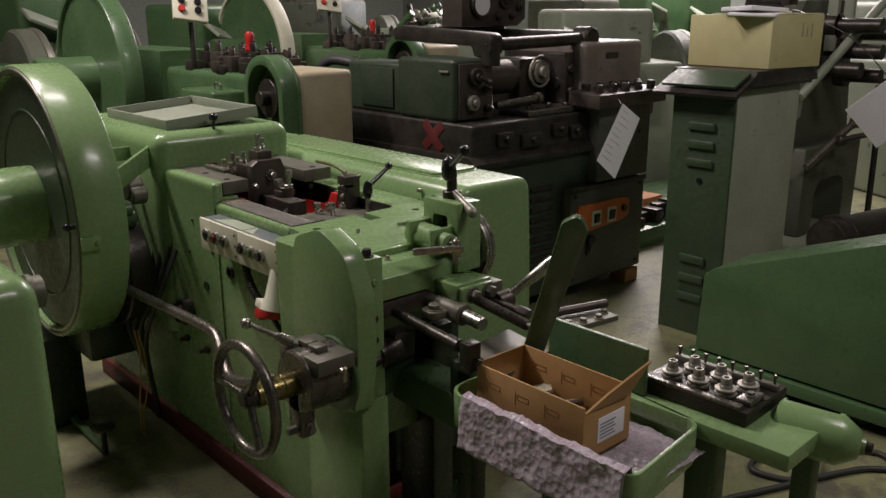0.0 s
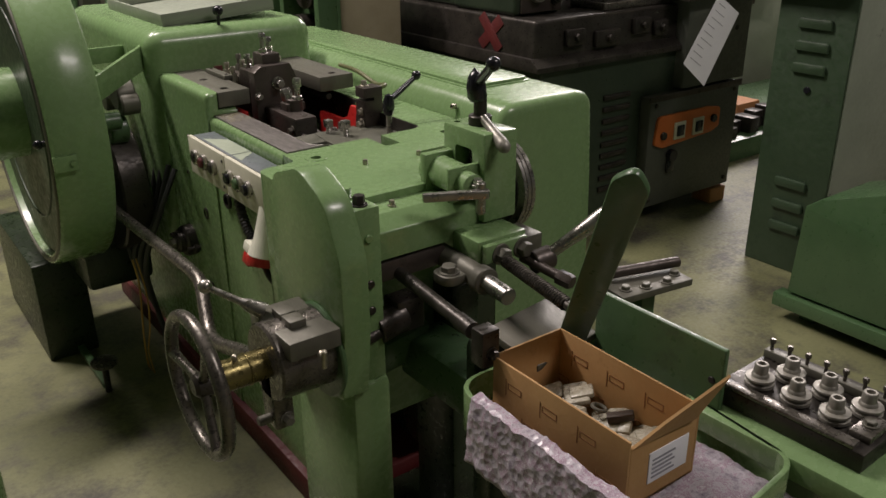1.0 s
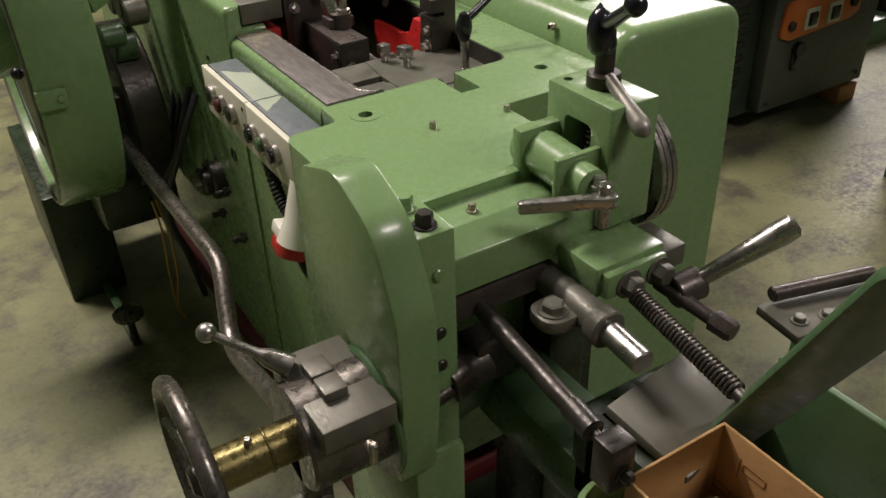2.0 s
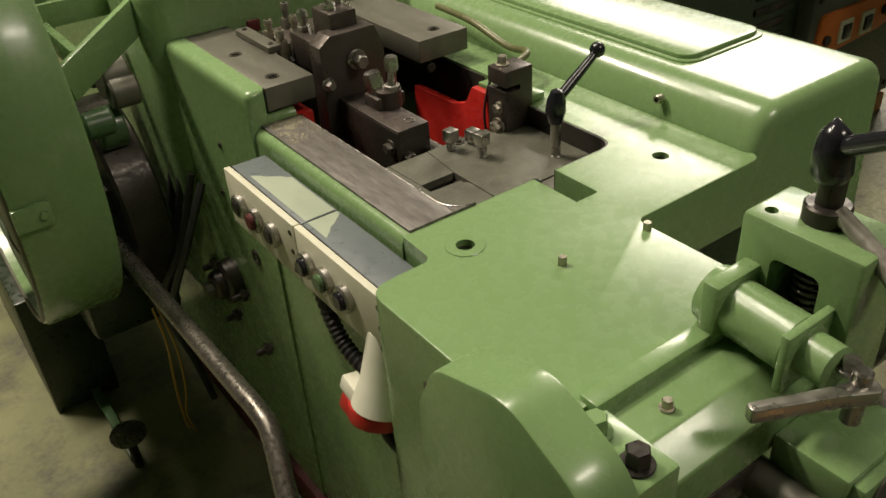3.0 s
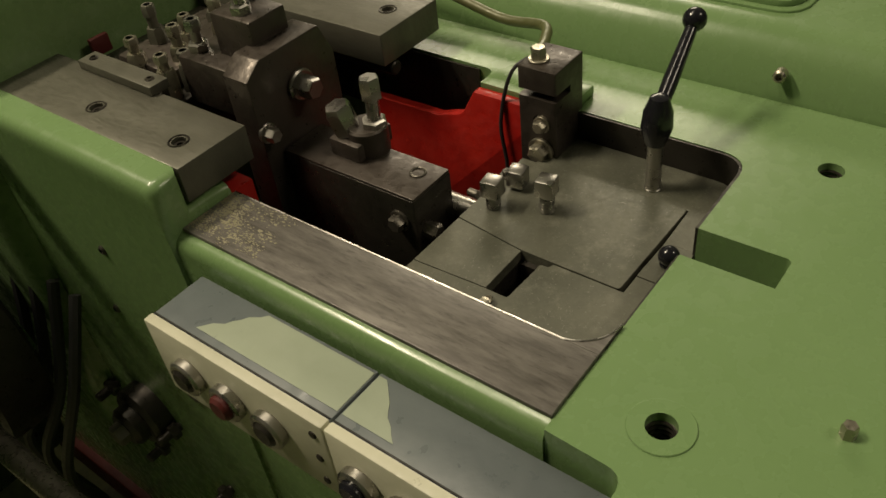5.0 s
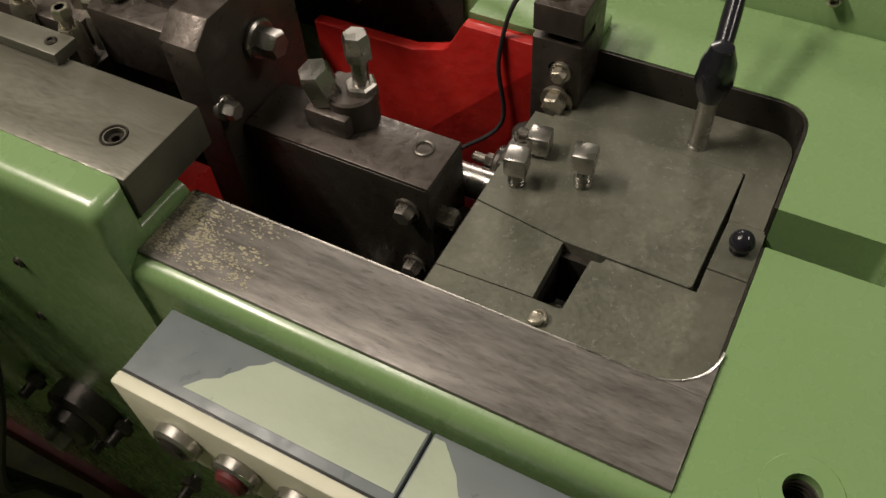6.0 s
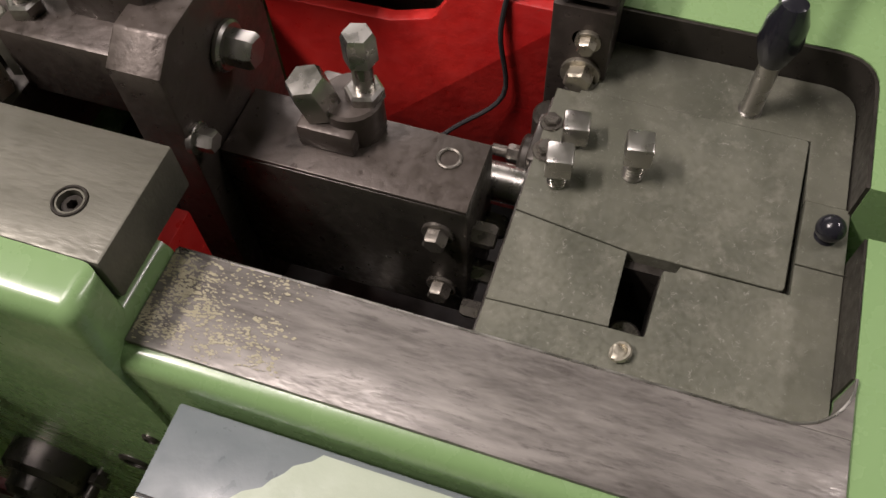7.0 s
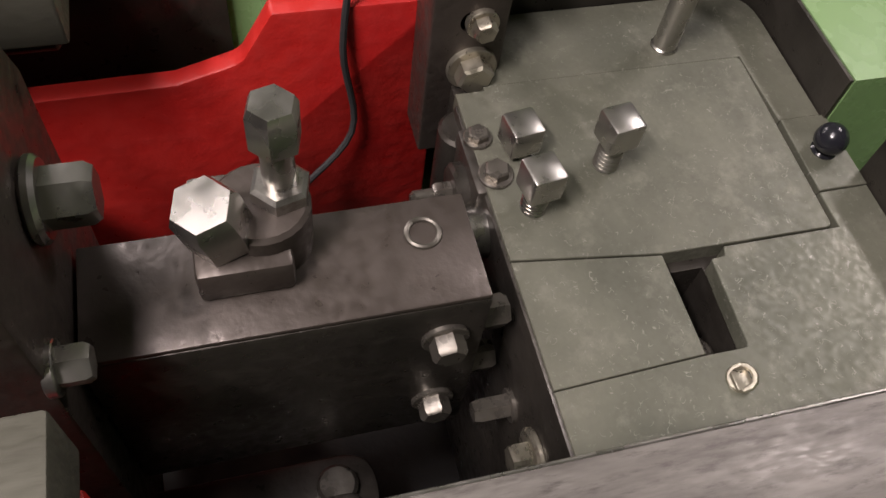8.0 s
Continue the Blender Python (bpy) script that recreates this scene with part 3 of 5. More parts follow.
part("well_liner", prism([(0.3177, 0.268), (0.3177, 0.0663, 0.03), (0.204, 0.0663), (0.204, 0.0688), (0.3150, 0.0688, 0.0275), (0.3150, 0.268)], "z", 0.857, 0.8992), STEEL_DARK, db)
part("well_liner", box(0.0700, 0.1645, 0.0653, 0.0668, 0.857, 0.8992, 0), STEEL_DARK, db)

# clamp lever with black grips
lv = part("clamp_lever", join(rod((0.275, 0.142, 0.866), (0.274, 0.142, 0.925), 0.0075), rod((0.275, 0.142, 0.866), (0.275, 0.142, 0.870), 0.0085)), CHROME, M, "steel clamp lever with black grips")
part("lever_hub", lathe([(0, 0.009), (0.006, 0.0115), (0.018, 0.0148), (0.034, 0.0135), (0.048, 0.0085), (0.052, 0.0)], (0.273, 0.142, 0.920), (0.277, 0.142, 1.0)), BLACK, lv)
part("lever_arm", lathe([(0, 0.007), (0.03, 0.0075), (0.085, 0.006)], (0.280, 0.143, 0.955), (0.367, 0.153, 1.003)), BLACK, lv)
part("lever_ball", ball((0.362, 0.152, 1.002), 0.0115), BLACK, lv)

# slotted clamp block beside the well
cb = cut(box(0.272, 0.325, 0.248, 0.292, 0.80, 0.965, 0.002), box(0.26, 0.30, 0.23, 0.30, 0.932, 0.940, 0), rod((0.26, 0.268, 0.905), (0.30, 0.268, 0.905), 0.008, 0.0005))
cb = part("clamp_block", cb, STEEL_BROWN, M, "slotted browned steel clamp block")
part("clamp_bolt", bolt(0.290, 0.278, 0.965, 0.008, 0.012), ZINC, cb)
part("clamp_bolt", bolt(0.271, 0.266, 0.872, 0.011, 0.01, (-1, 0, 0)), ZINC, cb)
part("clamp_bolt", bolt(0.271, 0.264, 0.905, 0.007, 0.008, (-1, 0, 0)), ZINC, cb)
part("foot_plate", box(0.325, 0.352, 0.250, 0.300, 0.9, 0.912, 0.002), GREEN, cb)
part("oil_pipe", tube([(0.418, 0.62, 0.95), (0.405, 0.50, 0.952), (0.40, 0.40, 0.935), (0.388, 0.335, 0.945), (0.36, 0.315, 0.945), (0.330, 0.305, 0.945)], 0.006), BRASS_OLD, M, "olive painted oil pipe")
part("thin_wire", tube([(0.332, 0.305, 0.945), (0.31, 0.325, 0.93), (0.298, 0.335, 0.87), (0.295, 0.33, 0.80), (0.28, 0.37, 0.76), (0.24, 0.40, 0.755)], 0.0022, 8), RUBBER, M, "thin black wire")

# moving slide with punches, as it stands at mid stroke
rm = part("ram", cut(box(0.108, 0.166, 0.302, 0.475, 0.762, 0.900, 0.003), rod((0.145, 0.325, 0.88), (0.145, 0.325, 0.91), 0.008)), STEEL_DARK, M, "oily dark steel punch slide")
part("ram_top", box(0.109, 0.165, 0.303, 0.474, 0.899, 0.9025, 0.001), STEEL_BROWN, rm)
part("ram_screw", ring((0.146, 0.326, 0.9025), (0, 0, 1), 0.0075, 0.0015, 24, 8), OILY, rm)
for ry, rz in ((0.322, 0.872), (0.322, 0.800)):
    part("ram_bolt", bolt(0.108, ry, rz, 0.0085, 0.010, (-1, 0, 0)), OILY, rm)
for rx, rz in ((0.122, 0.86), (0.122, 0.81), (0.150, 0.83)):
    part("ram_stud", hexagon((rx, 0.302, rz), (rx, 0.286, rz), 0.009), OILY, rm)
part("punch_holder", join(rod((0.155, 0.395, 0.90), (0.155, 0.395, 0.932), 0.021), box(0.128, 0.18, 0.385, 0.425, 0.902, 0.922, 0.003)), STEEL_BROWN, rm)
part("punch_bolt", join(rod((0.158, 0.386, 0.925), (0.160, 0.386, 0.965), 0.007), hexagon((0.160, 0.386, 0.962), (0.160, 0.386, 0.984), 0.011), hexagon((0.158, 0.386, 0.930), (0.158, 0.386, 0.940), 0.013)), CHROME, rm, "bright tall hex bolt")
part("punch_nut", hexagon((0.146, 0.412, 0.925), (0.140, 0.417, 0.955), 0.0145), CHROME, rm)
ca = part("carrier_arm", prism([(0.088, 0.70), (0.088, 0.99), (0.108, 1.005, 0.006), (0.19, 1.005, 0.006), (0.205, 0.97), (0.205, 0.70)], "y", 0.476, 0.512, 0.002), STEEL_BROWN, M, "browned steel transfer carrier")
part("carrier_nut", join(rod((0.150, 0.476, 0.958), (0.150, 0.470, 0.958), 0.017), hexagon((0.150, 0.470, 0.958), (0.150, 0.452, 0.958), 0.012)), CHROME, ca)
part("carrier_bolt", bolt(0.096, 0.476, 0.93, 0.008, 0.012, (0, -1, 0)), CHROME, ca)
part("carrier_head", join(box(0.10, 0.20, 0.512, 0.60, 0.93, 0.985, 0.004), box(0.125, 0.175, 0.50, 0.56, 0.98, 1.03, 0.004)), STEEL_BROWN, ca)
for px, py, pz, h in ((0.14, 0.525, 1.03, 0.05), (0.165, 0.545, 1.03, 0.035), (0.12, 0.585, 0.985, 0.035), (0.19, 0.59, 0.985, 0.03)):
    part("carrier_stud", join(rod((px, py, pz - 0.005), (px, py, pz + h), 0.006), hexagon((px, py, pz), (px, py, pz + 0.01), 0.011), hexagon((px, py, pz + h - 0.012), (px, py, pz + h), 0.009)), CHROME if h > 0.032 else STEEL, ca)
cr = part("cross_slide", box(0.075, 0.265, 0.60, 0.78, 0.86, 0.935, 0.004), STEEL_DARK, M, "oily cross slide with adjusting screws")
part("cross_plate", box(0.10, 0.25, 0.625, 0.72, 0.935, 0.957, 0.003), STEEL_BROWN, cr)
for px, py, h in ((0.09, 0.615, 0.03), (0.115, 0.61, 0.024), (0.13, 0.64, 0.04), (0.16, 0.66, 0.035), (0.19, 0.64, 0.045), (0.215, 0.68, 0.03), (0.24, 0.65, 0.035), (0.10, 0.68, 0.03), (0.145, 0.70, 0.045)):
    part("adjuster", join(hexagon((px, py, 0.935), (px, py, 0.957 + h * 0.4), 0.011), rod((px, py, 0.94), (px, py, 0.957 + h), 0.006), hexagon((px, py, 0.957 + h * 0.7), (px, py, 0.957 + h), 0.008)), STEEL if int(px * 1000) % 2 else ZINC, cr)
part("red_tag", box(0.10, 0.125, 0.77, 0.778, 0.940, 0.962, 0.002), RED_DULL, cr)
lk = part("link_rod", prism([(0.072, 0.60), (0.066, 0.352, 0.021), (0.112, 0.352, 0.021), (0.112, 0.60)], "z", 0.705, 0.728, 0.004, 2, 10), STEEL_DARK, M, "oily connecting link")
part("link_rim", prism([(0.076, 0.59), (0.072, 0.360, 0.016), (0.086, 0.366, 0.008), (0.088, 0.59)], "z", 0.727, 0.737, 0.003, 2, 8), OILY, lk)
part("link_pin", rod((0.092, 0.376, 0.725), (0.092, 0.376, 0.736), 0.012), OILY, lk)
part("link_bolt", join(rod((0.052, 0.405, 0.70), (0.052, 0.405, 0.77), 0.008), hexagon((0.052, 0.405, 0.765), (0.052, 0.405, 0.782), 0.013)), OILY, M)
part("wall_ledge", box(0.0295, 0.048, 0.335, 0.385, 0.80, 0.83, 0.003), OILY, M)
part("die_stem", join(rod((0.178, 0.272, 0.845), (0.178, 0.36, 0.843), 0.0145), rod((0.178, 0.338, 0.843), (0.178, 0.346, 0.843), 0.0165)), CHROME, M, "bright round punch stem")
gl = part("gripper_link", join(rod((0.205, 0.272, 0.845), (0.205, 0.292, 0.845), 0.017), box(0.186, 0.232, 0.268, 0.285, 0.825, 0.868, 0.004), rod((0.238, 0.278, 0.80), (0.238, 0.278, 0.86), 0.014)), STEEL_DARK, M)
part("link_screw", join(hexagon((0.205, 0.292, 0.845), (0.205, 0.302, 0.845), 0.007), rod((0.205, 0.30, 0.845), (0.205, 0.315, 0.845), 0.0045), bolt(0.196, 0.272, 0.868, 0.007, 0.006), bolt(0.222, 0.275, 0.868, 0.006, 0.005)), OILY, gl)
part("die_side_bolt", join(bolt(0.060, 0.281, 0.815, 0.010, 0.012, (0, 1, 0)), rod((0.060, 0.280, 0.815), (0.060, 0.285, 0.815), 0.016)), ZINC, M)
part("die_side_stud", bolt(0.095, 0.281, 0.80, 0.007, 0.02, (0, 1, 0)), OILY, M)

# ---- control boxes on the left wall ----
for y0, y1, buttons in ((0.0, 0.2120, ((0.181, BLACK), (0.135, GREEN_DARK), (0.086, BLACK))), (0.2140, 0.4300, ((0.382, STEEL_DARK), (0.330, RED_DULL), (0.279, STEEL_DARK)))):
    c = part("control_box", box(-0.108, -0.0505, y0, y1, 0.79, 0.874, 0.0015), SLATE, M, "pushbutton box with worn slate lid and cream face")
    part("face_plate", box(-0.118, -0.1075, y0, y1, 0.785, 0.876, 0.002), CREAM, c)
    for by, mat in buttons:
        part("bezel", cut(rod((-0.117, by, 0.833), (-0.128, by, 0.833), 0.0185, 0.002), rod((-0.114, by, 0.833), (-0.134, by, 0.833), 0.013, 0.0001)), CHROME, c)
        part("push_button", rod((-0.116, by, 0.833), (-0.134 if mat is not STEEL_DARK else -0.131, by, 0.833), 0.0125, 0.003), mat, c)
    for sy, sz in ((y0 + 0.012, 0.80), (y0 + 0.012, 0.83), (y0 + 0.012, 0.86)):
        part("screw", rod((-0.117, sy, sz), (-0.1195, sy, sz), 0.004, 0.001, 12), STEEL_DARK, c)
    wob = [0.006 * noise.noise(Vector((0.0, k * 1.9, y0 * 9))) for k in range(9)]
    if y0 > 0.1:
        edge = [(-0.098 + 0.0055 * k, y1 - 0.048 - 0.006 * k + 1.6 * wob[k]) for k in range(9)]
        o = [(-0.098, y0 + 0.0015)] + edge + [(-0.054, y0 + 0.0015)]
    else:
        edge = [(-0.098 + 0.0055 * k, y1 - 0.052 + 0.0052 * k + 1.3 * wob[k]) for k in range(9)]
        o = [(-0.098, y1 - 0.0015)] + edge + [(-0.054, y1 - 0.0015)]
    part("overspray", prism(o, "z", 0.8735, 0.8744), PALE, c, "pale green overspray")
    part("lid_seam", box(-0.107, -0.1055, y0 + 0.001, y1 - 0.001, 0.873, 0.8755, 0.0005), BLACK_MATT, c)
pl = part("plug_socket", lathe([(0, 0.030), (0.03, 0.031), (0.07, 0.033), (0.10, 0.040), (0.105, 0.041)], (-0.090, 0.035, 0.80), (-0.128, 0.028, 0.66)), WHITE, M, "cream industrial plug socket with red collar")
part("socket_collar", lathe([(0, 0.041), (0.012, 0.042), (0.02, 0.040), (0.022, 0.03), (0.01, 0.028)], (-0.1185, 0.0345, 0.697), (-0.128, 0.03, 0.66)), RED, pl)
part("socket_latch", turned(box(-0.012, 0.012, -0.03, 0.02, -0.01, 0.012, 0.003), pose(-0.135, 0.066, 0.708, 10, 14, 0)), WHITE, pl)
part("socket_lug", turned(box(-0.01, 0.01, -0.016, 0.016, -0.02, 0.004, 0.003), pose(-0.14, 0.066, 0.692, 10, 14, 0)), RED, pl)
part("socket_cord", tube([(-0.128, 0.03, 0.685), (-0.125, 0.0, 0.655), (-0.10, -0.05, 0.62)], 0.007), STEEL_DARK, pl)
part("conduit", tube([(-0.075, 0.245, 0.79), (-0.085, 0.235, 0.76), (-0.09, 0.20, 0.715), (-0.09, 0.16, 0.685), (-0.085, 0.10, 0.675), (-0.075, 0.06, 0.69)], 0.0095, 12, 12, 0.0025), RUBBER, M, "black corrugated conduit")
for hy, hz, s in ((0.40, 0.70, 0.020), (0.56, 0.62, 0.016), (0.62, 0.82, 0.006), (0.66, 0.71, 0.006), (0.50, 0.74, 0.007)):
    part("wall_plug", cut(rod((-0.044, hy, hz), (-0.053, hy, hz), s, 0.002), rod((-0.046, hy, hz), (-0.06, hy, hz), s * 0.6, 0.0001)), STEEL_DARK, M)
part("side_boss", join(rod((-0.04, 0.70, 0.50), (-0.08, 0.70, 0.50), 0.045, 0.006, 36), rod((-0.07, 0.70, 0.50), (-0.10, 0.70, 0.50), 0.03, 0.006)), STEEL_DARK, M, "oily shaft boss")
part("boss_nut", hexagon((-0.095, 0.70, 0.50), (-0.115, 0.70, 0.50), 0.016), STEEL, M)

# ---- handwheel and worm box ----
HX, HY, HZ = -0.418, -0.345, 0.680
wb = part("worm_box", join(rod((-0.190, HY, HZ), (-0.302, HY, HZ), 0.070, 0.004, 40), box(-0.302, -0.264, HY - 0.02, HY + 0.03, HZ - 0.13, HZ, 0.006)), OILY, M, "oily steel worm gear housing")
part("worm_flange", rod((-0.190, HY, HZ - 0.01), (-0.200, HY, HZ - 0.01), 0.088, 0.003, 40), GREEN_DARK, wb)
part("top_clamp", turned(box(-0.290, -0.195, -0.424, -0.272, 0.712, 0.746, 0.003), pose(0, 0, 0)), STEEL, wb)
for ty in (-0.365, -0.328):
    part("clamp_tab", box(-0.266, -0.236, ty - 0.017, ty + 0.017, 0.746, 0.760, 0.002), STEEL, wb)
part("wing_screw", join(rod((-0.245, -0.441, 0.725), (-0.245, -0.456, 0.722), 0.006), rod((-0.245, -0.452, 0.70), (-0.245, -0.456, 0.735), 0.005)), ZINC, wb)
part("ball_lever", join(lathe([(0, 0.016), (0.03, 0.012), (0.045, 0.0065), (0.104, 0.0055)], (-0.275, -0.305, 0.752), (-0.352, -0.245, 0.80)), ball((-0.352, -0.245, 0.80), 0.0125)), CHROME, wb, "steel ball-ended lever")
hw = part("handwheel", ring((HX, HY, HZ), (1, 0, 0.0), 0.117, 0.0115, 56, 14), OILY, M, "worn polished steel handwheel")
for k in range(3):
    a = radians(90 + 120 * k + 35)
    part("spoke", lathe([(0, 0.010), (0.05, 0.0075), (0.111, 0.0095)], (HX + 0.008, HY, HZ), (HX, HY + 0.111 * math.cos(a), HZ + 0.111 * math.sin(a)), 14), OILY, hw)
part("hub", lathe([(0, 0.014), (0.006, 0.02), (0.03, 0.022), (0.034, 0.02)], (HX - 0.01, HY, HZ), (-0.3, HY, HZ)), STEEL_DARK, hw)
part("shaft_sleeve", join(rod((HX + 0.02, HY, HZ), (-0.30, HY, HZ), 0.027, 0.002), ring((-0.335, HY, HZ), (1, 0, 0), 0.027, 0.002)), BRASS, wb, "oily brass shaft sleeve")
part("grease_nipple", rod((-0.356, HY - 0.004, HZ + 0.022), (-0.356, HY - 0.008, HZ + 0.038), 0.005), ZINC, wb)
part("stop_screw", join(bolt(-0.28, HY - 0.02, HZ - 0.11, 0.010, 0.012, (0, -1, 0)), rod((-0.30, HY, HZ - 0.11), (-0.325, HY, HZ - 0.11), 0.009)), STEEL, wb)

# ---- feed gear at the front ----
cy = part("cylinder", lathe([(0, 0.031), (0.012, 0.033), (0.016, 0.030), (0.02, 0.030), (0.10, 0.030), (0.104, 0.026), (0.112, 0.026), (0.112, 0.022), (0.14, 0.022), (0.143, 0.018)], (0.112, -0.262, 0.925), (0.100, -0.42, 0.925)), GREEN, M, "green painted bearing sleeve")
part("sleeve_flange", box(0.075, 0.15, -0.292, -0.272, 0.88, 0.962, 0.004), GREEN, cy)
part("sleeve_collar", box(0.07, 0.155, -0.372, -0.362, 0.89, 0.955, 0.003), GREEN, cy)
part("clamp_arm", turned(join(prism([(-0.100, -0.0065, 0.005), (-0.02, -0.0075), (0.02, -0.012, 0.01), (0.02, 0.012, 0.01), (-0.02, 0.0075), (-0.100, 0.0065, 0.005)], "z", -0.008, 0.008, 0.003)), pose(0.092, -0.428, 0.920, 0, 0, -26)), CHROME, cy, "chromed clamp arm")
part("arm_bolt", join(bolt(0.104, -0.412, 0.93, 0.009, 0.01), rod((0.10, -0.425, 0.88), (0.10, -0.425, 0.94), 0.009)), CHROME, cy)
tw = cut(box(0.138, 0.216, -0.388, -0.262, 0.84, 1.010, 0.005), prism([(-0.352, 0.905, 0.01), (-0.352, 0.975, 0.01), (-0.300, 0.975, 0.01), (-0.300, 0.905, 0.01)], "x", 0.12, 0.20), rod((0.158, -0.280, 0.99), (0.158, -0.280, 1.02), 0.0065, 0.0002))
tw = part("roll_tower", tw, GREEN, M, "green feed roll tower with spring window")
# black block gives the window its inner shade
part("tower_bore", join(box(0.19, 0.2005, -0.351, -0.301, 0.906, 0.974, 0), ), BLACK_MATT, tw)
for k in range(9):
    part("spring_coil", ring((0.172, -0.326, 0.906 + 0.008 * k), (0.03, 0, 1), 0.0145, 0.0028, 24, 8), OILY, tw)
part("stud", join(rod((0.180, -0.322, 1.008), (0.180, -0.322, 1.028), 0.022), rod((0.180, -0.322, 1.02), (0.180, -0.322, 1.065), 0.0125)), STEEL_DARK, tw)
part("short_lever", lathe([(0, 0.008), (0.05, 0.0095), (0.080, 0.0125), (0.091, 0.0115), (0.098, 0.006), (0.100, 0.0)], (0.176, -0.335, 1.025), (0.160, -0.425, 0.985)), SATIN, tw, "plain steel lever")
ch = part("tower_lever", lathe([(0, 0.014), (0.008, 0.0185), (0.03, 0.018), (0.045, 0.014), (0.062, 0.0)], (0.174, -0.322, 1.055), (0.168, -0.318, 1.12)), BLACK, tw, "black clamp lever with ball end")
part("tower_arm", lathe([(0, 0.010), (0.05, 0.0085), (0.095, 0.0075)], (0.172, -0.325, 1.088), (0.142, -0.404, 1.138)), BLACK, ch)
part("tower_ball", ball((0.142, -0.404, 1.138), 0.0135), BLACK, ch)
wheel = lathe([(0, 0.08), (0.004, 0.086), (0.006, 0.094), (0.011, 0.096), (0.0125, 0.092), (0.014, 0.096), (0.021, 0.096), (0.0225, 0.092), (0.024, 0.096), (0.032, 0.096), (0.037, 0.088)], (0.234, -0.292, 0.872), (0.30, -0.292, 0.872), 56)
fr = part("feed_roll", wheel, CHROME, M, "grooved steel feed roll")
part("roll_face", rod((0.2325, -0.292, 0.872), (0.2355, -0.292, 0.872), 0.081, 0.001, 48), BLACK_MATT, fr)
part("roll_shaft", rod((0.215, -0.292, 0.872), (0.29, -0.292, 0.872), 0.03), STEEL_DARK, fr)
lb = part("nose_block", join(box(0.076, 0.188, -0.450, -0.372, 0.795, 0.838, 0.004), box(0.082, 0.180, -0.463, -0.449, 0.797, 0.832, 0.003)), GREEN, M, "green nose block with hex nuts")
for nx in (0.117, 0.167):
    part("nose_nut", bolt(nx, -0.463, 0.810, 0.015, 0.016, (0, -1, 0)), STEEL, lb)
part("under_rail", box(-0.08, 0.06, -0.372, -0.33, 0.775, 0.812, 0.003), STEEL_BROWN, M)
part("push_rod", lathe([(0, 0.012), (0.22, 0.012), (0.222, 0.014), (0.262, 0.014), (0.265, 0.006), (0.285, 0.006)], (-0.04, -0.345, 0.785), (-0.062, -0.630, 0.775)), STEEL_DARK, M, "black push rod")
part("rod_block", box(-0.080, -0.046, -0.656, -0.626, 0.735, 0.797, 0.003), STEEL_DARK, M)
part("rod_bolt", bolt(-0.062, -0.656, 0.758, 0.008, 0.010, (0, -1, 0)), STEEL_DARK, M)
cl = part("eye_clamp", join(rod((0.068, -0.34, 0.785), (0.058, -0.49, 0.785), 0.021), rod((0.058, -0.475, 0.785), (0.057, -0.498, 0.785), 0.0255), prism([(-0.002, -0.46, 0.025), (0.06, -0.46, 0.01), (0.06, -0.405, 0.01), (-0.002, -0.405, 0.025)], "z", 0.773, 0.791, 0.003)), STEEL, M, "steel eye clamp on round bar")
part("clamp_nut", bolt(0.022, -0.434, 0.791, 0.0145, 0.012), STEEL, cl)
part("bar_end", rod((0.058, -0.48, 0.785), (0.053, -0.562, 0.782), 0.0155), CHROME, cl)
part("dark_knuckle", join(rod((-0.10, -0.375, 0.69), (-0.04, -0.37, 0.70), 0.03), box(-0.06, 0.0, -0.39, -0.34, 0.67, 0.735, 0.006), rod((-0.135, -0.39, 0.685), (-0.09, -0.385, 0.69), 0.012)), STEEL_DARK, M)
part("green_shield", turned(box(-0.07, 0.05, -0.03, 0.03, -0.045, 0.045, 0.012), pose(0.0, -0.30, 0.60, 18, 0, 10)), GREEN_DARK, M)
part("inner_web", box(0.0, 0.05, -0.58, -0.53, 0.10, 0.70, 0.006), SHADED_GREEN, M)
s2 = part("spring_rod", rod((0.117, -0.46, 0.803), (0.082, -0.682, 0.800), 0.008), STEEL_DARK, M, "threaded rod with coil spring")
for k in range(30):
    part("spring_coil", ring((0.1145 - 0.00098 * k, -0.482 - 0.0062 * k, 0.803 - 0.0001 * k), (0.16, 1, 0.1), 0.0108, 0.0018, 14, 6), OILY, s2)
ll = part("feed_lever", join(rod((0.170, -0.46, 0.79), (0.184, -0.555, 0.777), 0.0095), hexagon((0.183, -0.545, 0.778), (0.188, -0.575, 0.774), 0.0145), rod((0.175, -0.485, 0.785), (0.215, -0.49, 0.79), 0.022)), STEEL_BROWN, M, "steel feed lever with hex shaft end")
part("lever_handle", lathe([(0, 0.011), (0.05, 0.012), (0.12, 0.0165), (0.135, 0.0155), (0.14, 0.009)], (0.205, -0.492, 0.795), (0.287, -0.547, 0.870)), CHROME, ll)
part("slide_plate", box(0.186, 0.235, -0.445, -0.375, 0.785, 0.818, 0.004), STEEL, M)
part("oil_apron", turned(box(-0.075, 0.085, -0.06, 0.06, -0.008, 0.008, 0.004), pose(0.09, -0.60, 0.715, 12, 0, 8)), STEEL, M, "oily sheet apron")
part("apron_support", box(0.0, 0.17, -0.65, -0.50, 0.55, 0.70, 0.02), SHADED_GREEN, M)

